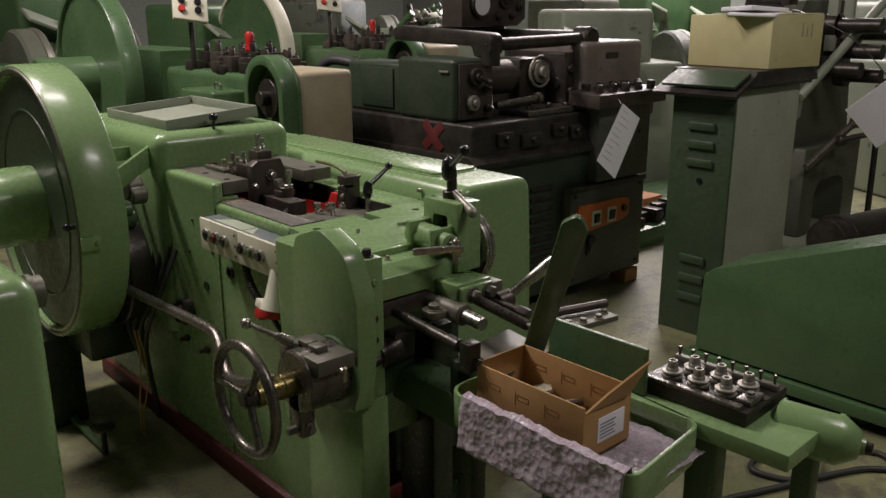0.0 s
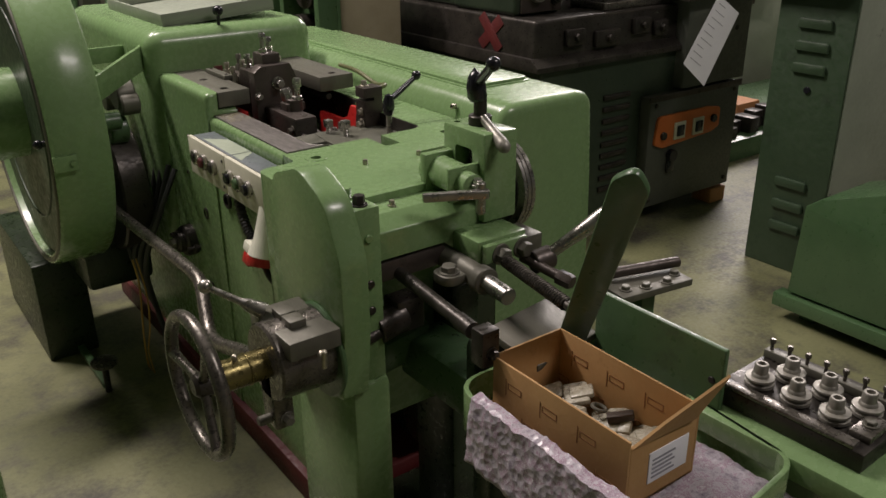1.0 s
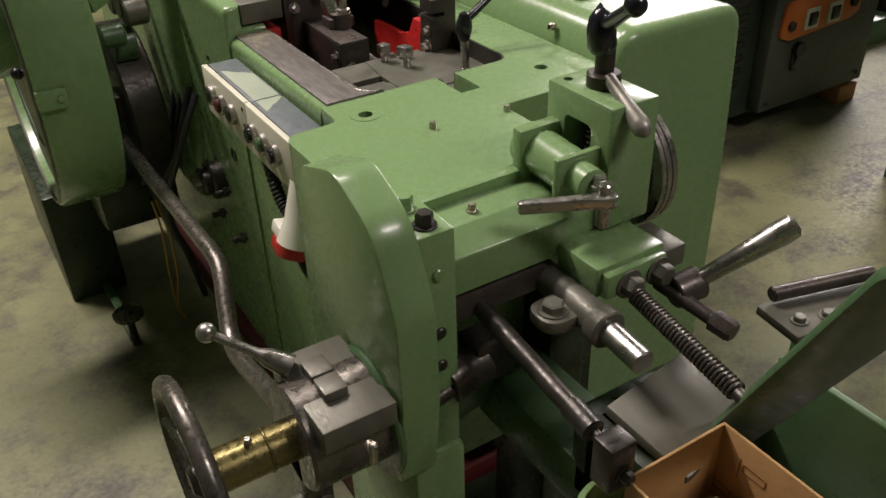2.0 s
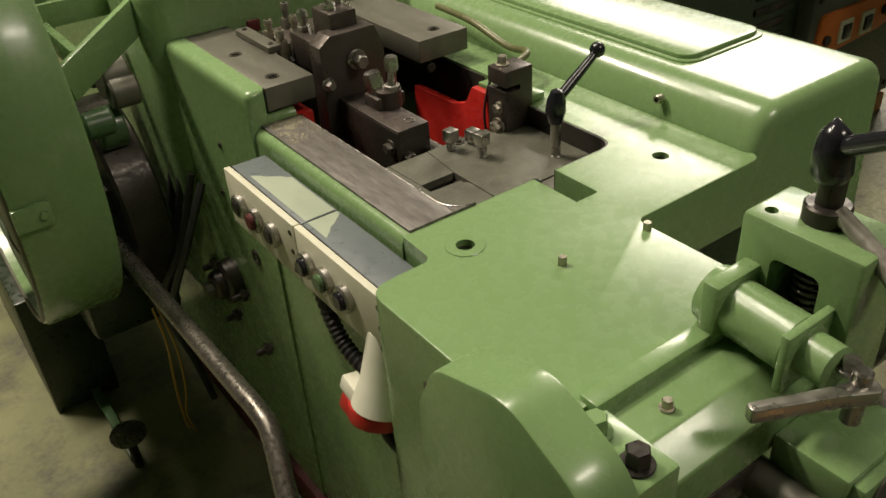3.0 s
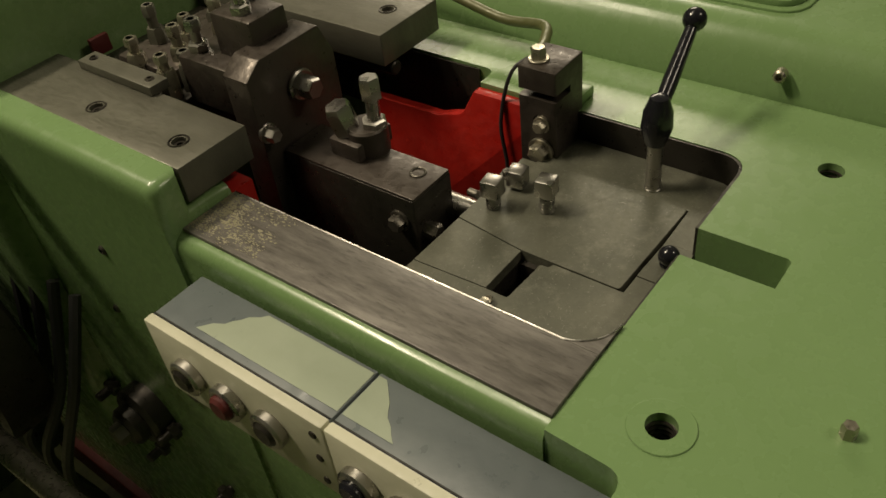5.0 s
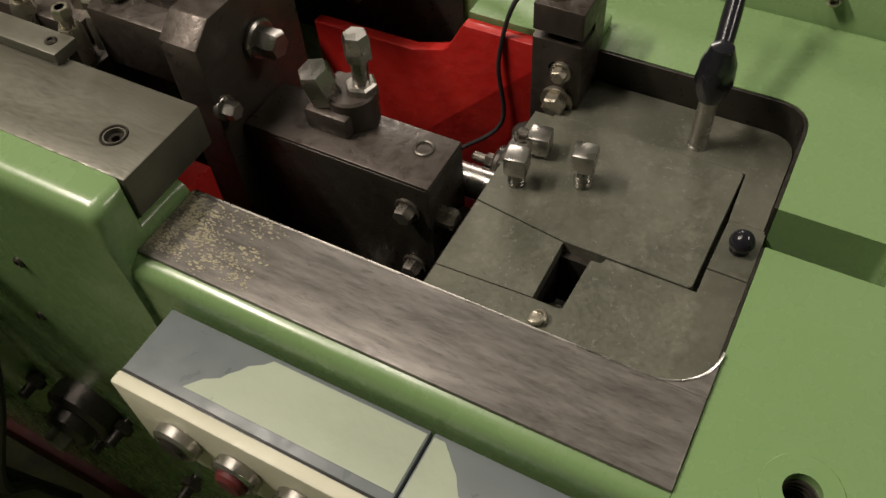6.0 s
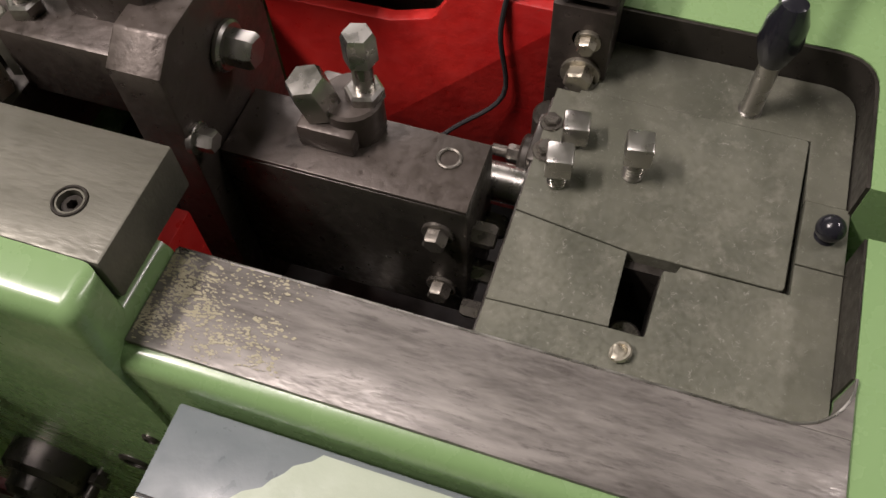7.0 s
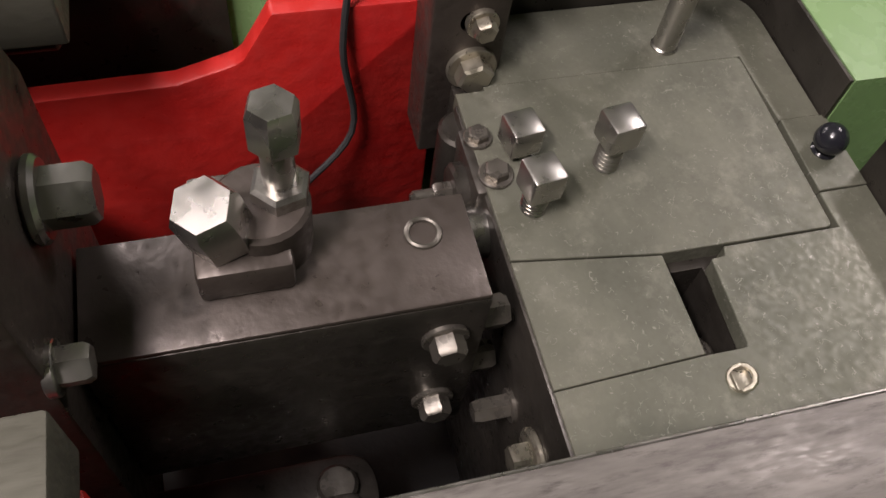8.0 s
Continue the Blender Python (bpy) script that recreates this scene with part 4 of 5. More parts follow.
# ---- chute, guard, tray ----
axis = (Vector((0.020, -0.838, 1.078)) - Vector((0.125, -0.625, 0.665))).normalized()
face = Vector((-0.72, -0.62, 0.25))
face = (face - axis * face.dot(axis)).normalized()
side = axis.cross(face)
lie = Matrix((side, face, axis)).transposed().to_4x4()
lie.translation = (0.020, -0.838, 1.078)
part("chute", turned(prism([(-0.022, -0.47), (-0.026, -0.02, 0.03), (0.0, 0.014, 0.03), (0.026, -0.02, 0.03), (0.022, -0.47)], "y", -0.007, 0.007, 0.003), lie), GREEN_DARK, M, "dark green delivery chute")
gd = part("side_guard", bevel_some(box(0.176, 0.186, -0.903, -0.645, 0.58, 0.792, 0), lambda a, b: True, 0.003), GREEN_DARK, M, "green sheet side guard")
# flat black disc stands for the dark of a hole
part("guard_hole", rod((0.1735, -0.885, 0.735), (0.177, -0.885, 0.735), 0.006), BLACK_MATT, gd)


def pan(outline, inner, z0, z1):
    return cut(prism(outline, "z", z0, z1, 0.002), prism(inner, "z", z0 + 0.004, z1 + 0.05))


pt = part("parts_tray", pan([(-0.100, -0.60, 0.06), (0.205, -0.60, 0.03), (0.165, -1.045, 0.05), (-0.100, -1.075, 0.03)],
                            [(-0.093, -0.607, 0.055), (0.198, -0.607, 0.027), (0.158, -1.038, 0.045), (-0.093, -1.068, 0.026)], 0.615, 0.690), GREEN, M, "green sheet parts tray on a bracket")
part("tray_bracket", box(0.0, 0.10, -0.90, -0.30, 0.53, 0.615, 0.006), GREEN_DARK, pt)
part("tray_leg", box(0.03, 0.09, -0.82, -0.76, 0.0, 0.54, 0.008), GREEN_DARK, pt)

# crumpled film lining that hangs over the tray's edge
bm = bmesh.new()
nu, nv = 60, 64
grid = []
for i in range(nu + 1):
    row = []
    for j in range(nv + 1):
        u, v = -0.205 + 0.365 * i / nu, -1.062 + 0.40 * j / nv
        u = min(u, 0.152)
        x, z = u, 0.632
        if u < -0.092:
            over = -0.092 - u
            x, z = -0.102 - over * 0.12, 0.702 - over * 1.0
        elif u < -0.07:
            z = 0.632 + 0.070 * (1 - (u + 0.092) / 0.022)
        w = 0.004 * noise.noise(Vector((u * 26, v * 26, 0.3))) + 0.003 * noise.noise(Vector((u * 70, v * 70, 1.3))) + 0.003 * noise.noise(Vector((u * 160, v * 160, 4)))
        if u < -0.092:
            x += w - 0.006
            z += 0.25 * w - (0.007 * noise.noise(Vector((v * 14, 2.2, 0))) if i < 3 else 0)
        else:
            z += max(0, w + 0.008)
        row.append(bm.verts.new((x, v, z)))
    grid.append(row)
for i in range(nu):
    for j in range(nv):
        bm.faces.new((grid[i][j], grid[i + 1][j], grid[i + 1][j + 1], grid[i][j + 1]))
film = lone("plastic_film", bm, FILM, "crumpled purple-grey plastic film lining the parts tray", "plastic film")
film.modifiers.new("thick", "SOLIDIFY").thickness = 0.0012

# carton with loose hardware
CT = thing("carton", (0.006, -0.80, 0.648), "open brown cardboard carton holding loose hardware on plastic film", "carton")
x0, x1, y0, y1, z0, z1 = -0.064, 0.079, -0.938, -0.662, 0.646, 0.757
part("base", box(x0, x1, y0, y1, z0, z0 + 0.004, 0.001), CARD, CT)
part("side_wall", box(x0, x0 + 0.004, y0, y1, z0, z1, 0.0012), CARD, CT)
part("side_wall", box(x1 - 0.004, x1, y0, y1, z0, z1 + 0.002, 0.0012), CARD, CT)
part("end_wall", box(x0 + 0.004, x1 - 0.004, y1 - 0.004, y1, z0, z1 + 0.003, 0.0012), CARD, CT)
part("end_wall", box(x0 + 0.004, x1 - 0.004, y0, y0 + 0.004, z0, z1 - 0.01, 0.0012), CARD, CT)
fl = part("end_flap", turned(prism([(0.0, 0.0), (0.125, 0.0), (0.152, 0.075), (0.05, 0.030)], "y", -0.002, 0.002), pose(x0 + 0.004, y0 + 0.001, z1 - 0.012, 20, 0, -2)), CARD, CT)
lab = part("paper_label", box(-0.022, 0.058, y0 - 0.0015, y0 + 0.001, 0.672, 0.722, 0.0003), PAPER, CT, "white printed label")
for k in range(5):
    part("label_line", box(-0.016, 0.03 - 0.006 * (k % 2), y0 - 0.0024, y0 - 0.0012, 0.680 + 0.007 * k, 0.6825 + 0.007 * k, 0), INK, lab)
for sx, inner in ((x0 - 0.0006, 0), (x1 - 0.0046, 1)):
    for k in range(7):
        yy = y0 + 0.02 + 0.038 * k
        zz = z0 + 0.02 + 0.05 * (k % 2)
        frame_bm = join(box(sx, sx + 0.0008, yy, yy + 0.03, zz, zz + 0.0012, 0), box(sx, sx + 0.0008, yy, yy + 0.03, zz + 0.010, zz + 0.0112, 0), box(sx, sx + 0.0008, yy, yy + 0.0012, zz + 0.0012, zz + 0.01, 0), box(sx, sx + 0.0008, yy + 0.0288, yy + 0.03, zz + 0.0012, zz + 0.01, 0), box(sx, sx + 0.0008, yy + 0.034, yy + 0.0352, zz - 0.012, zz + 0.016, 0))
        part("printed_mark", frame_bm, CARD_INK, CT)
random.seed(4)
for k in range(26):
    px, py, h = random.uniform(x0 + 0.025, x1 - 0.025), random.uniform(y0 + 0.03, y1 - 0.03), random.uniform(0.004, 0.03)
    m = pose(px, py, z0 + 0.012 + h, random.uniform(-25, 25), random.uniform(-25, 25), random.uniform(0, 180))
    kind = k % 4
    if kind == 0:
        lone("bolt", turned(join(rod((-0.025, 0, 0), (0.025, 0, 0), 0.0045), hexagon((0.022, 0, 0), (0.031, 0, 0), 0.009)), m), STEEL_DARK, "loose dark steel bolt in the carton", "bolt", "loose hardware")
    elif kind == 1:
        lone("parts_bag", turned(join(box(-0.03, 0.03, -0.02, 0.02, -0.004, 0.006, 0.004), box(-0.02, 0.012, -0.028, 0.01, 0.0, 0.010, 0.004)), m), BAG, "small cloudy bag of parts in the carton", "bag", "loose hardware")
    elif kind == 2:
        lone("washer", turned(ring((0, 0, 0), (0, 0, 1), 0.011, 0.003, 20, 8), m), STEEL, "loose steel washer in the carton", "washer", "loose hardware")
    else:
        lone("steel_block", turned(box(-0.02, 0.02, -0.009, 0.009, -0.006, 0.006, 0.002), m), STEEL_BROWN, "loose browned steel block in the carton", "block", "loose hardware")

# ---- die set on a shelf, and the green straightener drum ----
SH = thing("die_shelf", (0.27, -0.9, 0.0), "green angle shelf beside the tray with a post", "shelf")
part("shelf_top", turned(box(-0.125, 0.08, -0.21, 0.15, -0.035, 0.0, 0.004), pose(0.283, -1.0, 0.690, 0, 0, 2)), GREEN, SH)
part("shelf_post", box(0.22, 0.28, -1.04, -0.98, 0.0, 0.66, 0.006), GREEN_DARK, SH)
DS = thing("die_set", (0.28, -0.91, 0.648), "steel plate holding rows of round straightening rolls", "die set")
R = pose(0.283, -0.992, 0.6905, 0, 0, 2)
part("die_plate", turned(box(-0.086, 0.086, -0.116, 0.116, 0.0, 0.030, 0.003), R), STEEL_DARK, DS)
for i in range(2):
    for j in range(3):
        cx, cy2 = -0.040 + 0.049 * i, 0.070 - 0.059 * j - 0.022 * i
        rl = part("roll", turned(lathe([(0, 0.017), (0.003, 0.0215), (0.008, 0.0215), (0.0095, 0.017), (0.012, 0.017), (0.0135, 0.0215), (0.0165, 0.021), (0.0175, 0.013), (0.021, 0.0125), (0.023, 0.0108), (0.036, 0.0105), (0.038, 0.009), (0.038, 0.006), (0.030, 0.0055)], (cx, cy2, 0.030), (cx, cy2, 1)), R), SATIN, DS, "satin grey steel roll with a hollow hub")
part("front_bar", turned(box(-0.086, -0.066, -0.10, 0.116, 0.030, 0.037, 0.002), R), OILY, DS)
part("back_bar", turned(box(0.040, 0.056, -0.114, 0.114, 0.030, 0.044, 0.002), R), STEEL, DS)
for j in range(8):
    part("adjusting_screw", turned(join(rod((0.048, 0.105 - 0.030 * j, 0.043), (0.048, 0.105 - 0.030 * j, 0.060), 0.0028, 0.0005, 10), hexagon((0.048, 0.105 - 0.030 * j, 0.056), (0.048, 0.105 - 0.030 * j, 0.063), 0.0048)), R), OILY, DS)
part("end_block", turned(box(-0.06, 0.0, -0.110, -0.078, 0.030, 0.042, 0.003), R), OILY, DS)
part("end_screw", turned(bolt(-0.03, -0.094, 0.042, 0.008, 0.006), R), STEEL, DS)
DR = thing("feed_drum", (0.32, -1.19, 0.0), "small green cast feed drum with an open slot", "drum")
R2 = pose(0.312, -1.118, 0.668, 0, 2, -76) @ pose(0, 0, 0, -28, 0, 0)
dm = cut(turned(lathe([(0, 0.044), (0.006, 0.051), (0.115, 0.050), (0.148, 0.028), (0.153, 0.018), (0.16, 0.016)], (0, 0, 0), (1, 0, 0), 40), R2), turned(box(0.010, 0.108, -0.021, 0.021, 0.026, 0.10, 0), R2))
part("drum_shell", dm, GREEN, DR)
# black floor paints the shade inside the slot
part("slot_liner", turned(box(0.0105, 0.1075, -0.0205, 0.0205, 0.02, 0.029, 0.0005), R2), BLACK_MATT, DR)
part("drum_nose", turned(rod((0.158, 0, 0), (0.172, 0, 0), 0.011), R2), STEEL_DARK, DR)
part("drum_post", box(0.305, 0.345, -1.20, -1.16, 0.0, 0.625, 0.006), GREEN_DARK, DR)
lone("floor_cable", tube([(0.90, -0.66, 0.011), (1.1, -0.745, 0.011), (1.3, -0.825, 0.011), (1.46, -0.90, 0.011), (1.54, -0.97, 0.011), (1.60, -0.90, 0.011), (1.54, -0.80, 0.011), (1.42, -0.72, 0.014), (1.28, -0.64, 0.014), (1.19, -0.665, 0.011), (1.23, -0.78, 0.011), (1.33, -0.80, 0.031), (1.44, -0.74, 0.033), (1.52, -0.62, 0.011)], 0.010, 10, 8), RUBBER, "black rubber cable lying on the floor", "cable")
VS = thing("vice_plate", (0.42, -0.52, 0.0), "steel tool plate on a post behind the guard", "tool plate")
part("plate", turned(box(-0.085, 0.09, -0.04, 0.04, -0.015, 0.0, 0.003), pose(0.42, -0.545, 0.70, 0, 0, -8)), STEEL, VS)
part("bar", rod((0.36, -0.50, 0.715), (0.52, -0.545, 0.715), 0.011), STEEL_BROWN, VS)
part("post", box(0.40, 0.44, -0.56, -0.52, 0.0, 0.69, 0.004), GREEN_DARK, VS)
for px, py in ((0.36, -0.55), (0.40, -0.565), (0.45, -0.575), (0.49, -0.56)):
    part("screw", bolt(px, py, 0.70, 0.009, 0.008), STEEL, VS)

# ---- flywheel guard, pipe, pedal and floor gear on the left ----
FY, FZ = 1.06, 0.85
fg = lathe([(0.022, 0.0), (0.022, 0.408), (0.0, 0.412), (0.0, 0.435), (0.008, 0.440), (0.132, 0.440), (0.140, 0.435), (0.140, 0.10)], (-0.390, FY, FZ), (0, FY, FZ), 96)
fw = part("flywheel_guard", fg, GREEN, M, "large round green flywheel guard")
# darker green than the rim: shade of the turned-away face in its colour
part("guard_disc", rod((-0.374, FY, FZ), (-0.368, FY, FZ), 0.404, 0.002, 72), DEEP_GREEN, fw)
part("guard_rim", ring((-0.390, FY, FZ), (1, 0, 0), 0.425, 0.006, 96, 8), STEEL, fw)
part("hub_drum", rod((-0.60, FY, FZ), (-0.36, FY, FZ), 0.125, 0.008, 48), GREEN, fw)
part("inner_ring", ring((-0.374, FY, FZ), (1, 0, 0), 0.30, 0.004, 72, 8), DEEP_GREEN, fw)
part("pin", join(rod((-0.37, 0.685, 0.845), (-0.40, 0.685, 0.845), 0.008), ball((-0.405, 0.685, 0.845), 0.012)), BLACK, fw)
part("latch", join(box(-0.392, -0.335, 0.612, 0.622, 0.785, 0.825, 0.002), bolt(-0.348, 0.614, 0.805, 0.007, 0.006, (0, -1, 0))), GREEN, fw, "thin strap latch with a screw")
part("guard_bracket", turned(box(-0.115, 0.115, -0.006, 0.006, -0.032, 0.032, 0.002), pose(-0.145, 0.80, 0.975, 0, -14, 34)), GREEN, M)
part("guard_bracket", box(-0.21, -0.05, 1.0, 1.012, 0.965, 1.01, 0.002), GREEN, M)
part("bracket_rail", box(-0.205, -0.19, 0.80, 1.0, 0.94, 0.98, 0.002), GREEN, M)
part("bracket_clip", join(box(-0.205, -0.19, 0.79, 0.83, 0.93, 0.965, 0.002), rod((-0.20, 0.79, 0.945), (-0.17, 0.785, 0.945), 0.008)), STEEL, M)
# the mount's darkness is shade held in its material colour
part("motor_mount", join(box(-0.415, -0.26, 1.17, 1.75, 0.0, 0.34, 0.006), box(-0.30, -0.10, 0.95, 1.5, 0.30, 0.44, 0.02)), SHADED_GREEN, M, "green motor mount with shade in its colour")
part("belt_wheel", rod((-0.20, 0.98, 0.62), (-0.12, 0.98, 0.62), 0.20, 0.006, 48), STEEL_DARK, M)
random.seed(21)
for k in range(14):
    gx, gy, gz = random.uniform(-0.19, -0.09), random.uniform(0.78, 1.15), random.uniform(0.38, 0.92)
    part("gear_piece", (rod((gx, gy, gz), (gx - 0.05, gy, gz), random.uniform(0.018, 0.045), 0.004) if k % 3 else box(gx - 0.04, gx + 0.02, gy - 0.03, gy + 0.04, gz - 0.03, gz + 0.035, 0.006)), (STEEL_DARK, GREEN_DARK, STEEL)[k % 3], M)
for k in range(4):
    part("oil_hose", tube([(-0.06, 0.74 + 0.05 * k, 0.70), (-0.12, 0.72 + 0.06 * k, 0.60 - 0.04 * k), (-0.17, 0.78 + 0.05 * k, 0.42), (-0.13, 0.88, 0.22), (-0.10, 0.92, 0.05)], 0.008, 8), RUBBER, M)
for k in range(4):
    part("wall_stud", join(rod((-0.045, 0.58 + 0.07 * k, 0.40 + 0.09 * (k % 2)), (-0.085, 0.58 + 0.07 * k, 0.40 + 0.09 * (k % 2)), 0.007), hexagon((-0.055, 0.58 + 0.07 * k, 0.40 + 0.09 * (k % 2)), (-0.066, 0.58 + 0.07 * k, 0.40 + 0.09 * (k % 2)), 0.013)), STEEL_DARK, M)
part("hand_pipe", tube([(-0.222, 1.05, 0.585), (-0.225, 0.66, 0.605), (-0.224, 0.30, 0.622), (-0.222, 0.20, 0.622), (-0.226, 0.155, 0.612), (-0.244, 0.095, 0.580), (-0.258, 0.045, 0.556), (-0.264, 0.0, 0.554), (-0.267, -0.06, 0.570), (-0.271, -0.18, 0.612), (-0.274, -0.29, 0.645)], 0.0150, 16, 8), OILY, M, "bent steel pipe")
pd = thing("foot_pedal", (-0.315, 0.87, 0.0), "round steel foot pedal on a bar", "pedal")
part("pad", lathe([(0, 0.036), (0.004, 0.040), (0.008, 0.040), (0.011, 0.034)], (-0.315, 0.870, 0.10), (-0.315, 0.860, 0.2)), OILY, pd)
part("stem", rod((-0.315, 0.875, 0.0), (-0.315, 0.871, 0.102), 0.010), STEEL_DARK, pd)
part("arm", box(-0.328, -0.306, 0.875, 1.20, 0.015, 0.032, 0.002), GREEN_DARK, pd)
lone("hanging_wire", tube([(-0.20, 0.80, 0.44), (-0.195, 0.79, 0.36), (-0.20, 0.80, 0.25), (-0.195, 0.84, 0.15), (-0.19, 0.86, 0.06), (-0.17, 0.9, 0.01)], 0.0028, 8), GREASE, "thin yellow wire hanging beside the machine", "wire")
lone("hanging_wire", tube([(-0.19, 0.80, 0.44), (-0.18, 0.785, 0.33), (-0.185, 0.79, 0.22), (-0.19, 0.83, 0.12), (-0.17, 0.88, 0.01)], 0.0024, 8), GREASE, "thin yellow wire hanging beside the machine", "wire")
FW2 = thing("side_machine", (-0.9, 0.25, 0.0), "green machine end with a rounded top", "machine")
part("body", bevel_some(box(-1.5, -0.70, -0.08, 0.25, 0.0, 0.945, 0), lambda a, b: min(a.z, b.z) > 0.9 or abs(a.z - b.z) > 0.5, 0.06, 5), GREEN, FW2)
part("shaft_end", join(rod((-0.75, 0.30, 0.80), (-0.60, 0.30, 0.795), 0.04), rod((-0.64, 0.30, 0.797), (-0.625, 0.30, 0.796), 0.046)), STEEL, FW2)

# ---- machines behind ----
PB = thing("parts_bin", (3.75, 3.75, 0.0), "grey-green steel bin heaped with loose machine parts", "bin")
part("bin_body", cut(box(3.25, 4.25, 3.4, 4.05, 0.0, 1.30, 0.01), box(3.28, 4.22, 3.43, 4.02, 1.16, 1.5, 0)), GREEN_GREY, PB)
random.seed(31)
for k in range(44):
    px, py, pz = random.uniform(3.35, 4.15), random.uniform(3.5, 3.95), random.uniform(1.20, 1.42)
    m = pose(px, py, pz, random.uniform(-50, 50), random.uniform(-50, 50), random.uniform(0, 180))
    part("loose_piece", turned(rod((-0.09, 0, 0), (0.09, 0, 0), random.uniform(0.018, 0.045), 0.004) if k % 2 else join(box(-0.08, 0.08, -0.03, 0.03, -0.02, 0.02, 0.005), rod((0.05, 0, 0), (0.05, 0, 0.07), 0.018)), m), (STEEL_DARK, SATIN, GREEN_DARK, GREEN_GREY, CHROME)[k % 5], PB)

def back_header(name, at, s, label, rim):
    """A larger heading machine of the same build: drum guard, body, end bracket, cover and slides."""
    T = thing(name, at, label, "machine", "heading machines behind")
    P = Matrix.Translation(at) @ Matrix.Scale(s, 4)
    def add(n, bm, mat, lab=""):
        return part(n, turned(bm, P), mat, T, lab)
    add("bed", bevel_some(box(-0.05, 0.18, -0.25, 1.5, 0.05, 0.90, 0), lambda a, b: min(a.z, b.z) > 0.85, 0.03, 4), GREEN_DARK)
    add("front_block", bevel_some(box(-0.085, 0.15, -0.34, 0.0, 0.3, 0.935, 0), lambda a, b: True, 0.02, 3), BEIGE)
    arc_out = [(-0.24 - 0.135 * math.cos(k * math.pi / 14), 0.86 + 0.135 * math.sin(k * math.pi / 14)) for k in range(15)]
    arc_in = [(-0.24 - 0.105 * math.cos(k * math.pi / 14), 0.855 + 0.105 * math.sin(k * math.pi / 14)) for k in range(15)]
    add("end_bracket", prism([(-0.375, 0.0)] + arc_out + [(-0.105, 0.0)], "x", -0.120, -0.105, 0.003), GREEN_DARK)
    add("bracket_rim", prism([(-0.375, 0.30)] + arc_out + [(-0.105, 0.30), (-0.135, 0.30)] + arc_in[::-1] + [(-0.345, 0.30)], "x", -0.185, -0.119, 0.004), GREEN_DARK)
    add("bracket_gear", join(rod((-0.122, -0.24, 0.84), (-0.165, -0.24, 0.84), 0.07), rod((-0.16, -0.24, 0.84), (-0.20, -0.24, 0.84), 0.028), rod((-0.122, -0.20, 0.70), (-0.17, -0.20, 0.70), 0.05)), STEEL_DARK)
    add("rear_housing", bevel_some(box(-0.075, 0.20, 0.85, 1.56, 0.40, 0.97, 0), lambda a, b: min(a.z, b.z) > 1.0, 0.05, 5), GREEN_DARK)
    add("flywheel_guard", lathe([(0.02, 0.0), (0.02, 0.386), (0.0, 0.389), (0.0, 0.408), (0.006, 0.412), (0.080, 0.412), (0.086, 0.408), (0.086, 0.10)], (-0.333, FY, FZ), (0, FY, FZ), 96), rim)
    add("guard_disc", rod((-0.318, FY, FZ), (-0.312, FY, FZ), 0.384, 0.002, 72), GREEN_DARK)
    add("hub_drum", rod((-0.56, FY, FZ), (-0.30, FY, FZ), 0.10, 0.008, 40), GREEN_DARK)
    add("side_box", bevel_some(box(-0.20, -0.05, 0.12, 0.40, 0.70, 0.84, 0), lambda a, b: True, 0.012, 3), GREEN_DARK)
    add("box_handle", tube([(-0.12, 0.20, 0.838), (-0.12, 0.20, 0.862), (-0.12, 0.225, 0.866), (-0.12, 0.25, 0.862), (-0.12, 0.25, 0.838)], 0.004, 8), STEEL)
    add("pipe", tube([(-0.10, 0.50, 0.75), (-0.12, 0.42, 0.80), (-0.11, 0.40, 0.70), (-0.09, 0.3, 0.60)], 0.02), STEEL_DARK)
    add("knuckle", join(rod((-0.23, -0.06, 0.62), (-0.06, -0.06, 0.62), 0.075), box(-0.2, -0.1, -0.14, 0.0, 0.66, 0.72, 0.01), rod((-0.2, -0.12, 0.70), (-0.2, 0.06, 0.74), 0.012)), STEEL_DARK)
    random.seed(7)
    for k in range(30):
        px, py, h = random.uniform(-0.02, 0.18), random.uniform(0.0, 0.75), random.uniform(0.04, 0.13)
        add("slide_block", join(box(px - 0.03, px + 0.03, py - 0.04, py + 0.03, 0.89, 0.89 + h * 0.7, 0.004), hexagon((px, py, 0.89 + h * 0.7), (px, py, 0.89 + h), 0.014), rod((px + 0.012, py + 0.01, 0.89), (px + 0.012, py + 0.01, 0.9 + h), 0.007)), STEEL_BROWN if k % 2 else STEEL_DARK)
    add("red_knob", lathe([(0, 0.012), (0.01, 0.020), (0.05, 0.017), (0.075, 0.021), (0.088, 0.014), (0.09, 0.0)], (0.16, 0.44, 0.97), (0.165, 0.44, 1.2)), RED)
    cp = add("control_panel", turned(box(-0.075, 0.075, -0.012, 0.012, -0.07, 0.09, 0.004), pose(-0.02, 0.62, 1.165, -30, 8, -14)), CREAM, "cream pushbutton panel")
    for k in range(6):
        part("push_button", turned(rod((-0.04 + 0.07 * (k % 2), -0.012, 0.06 - 0.042 * (k // 2)), (-0.04 + 0.07 * (k % 2), -0.026, 0.06 - 0.042 * (k // 2)), 0.015), P @ pose(-0.02, 0.62, 1.165, -30, 8, -14)), RED if k == 4 else BLACK, cp)
    add("panel_post", tube([(-0.02, 0.62, 0.86), (-0.03, 0.60, 0.96), (-0.02, 0.62, 1.11)], 0.012), STEEL_DARK)
    return T


back_header("back_heading_machine", (1.05, 1.95, 0.0), 1.26, "larger dark green heading machine with drum guard", GREEN_DARK)
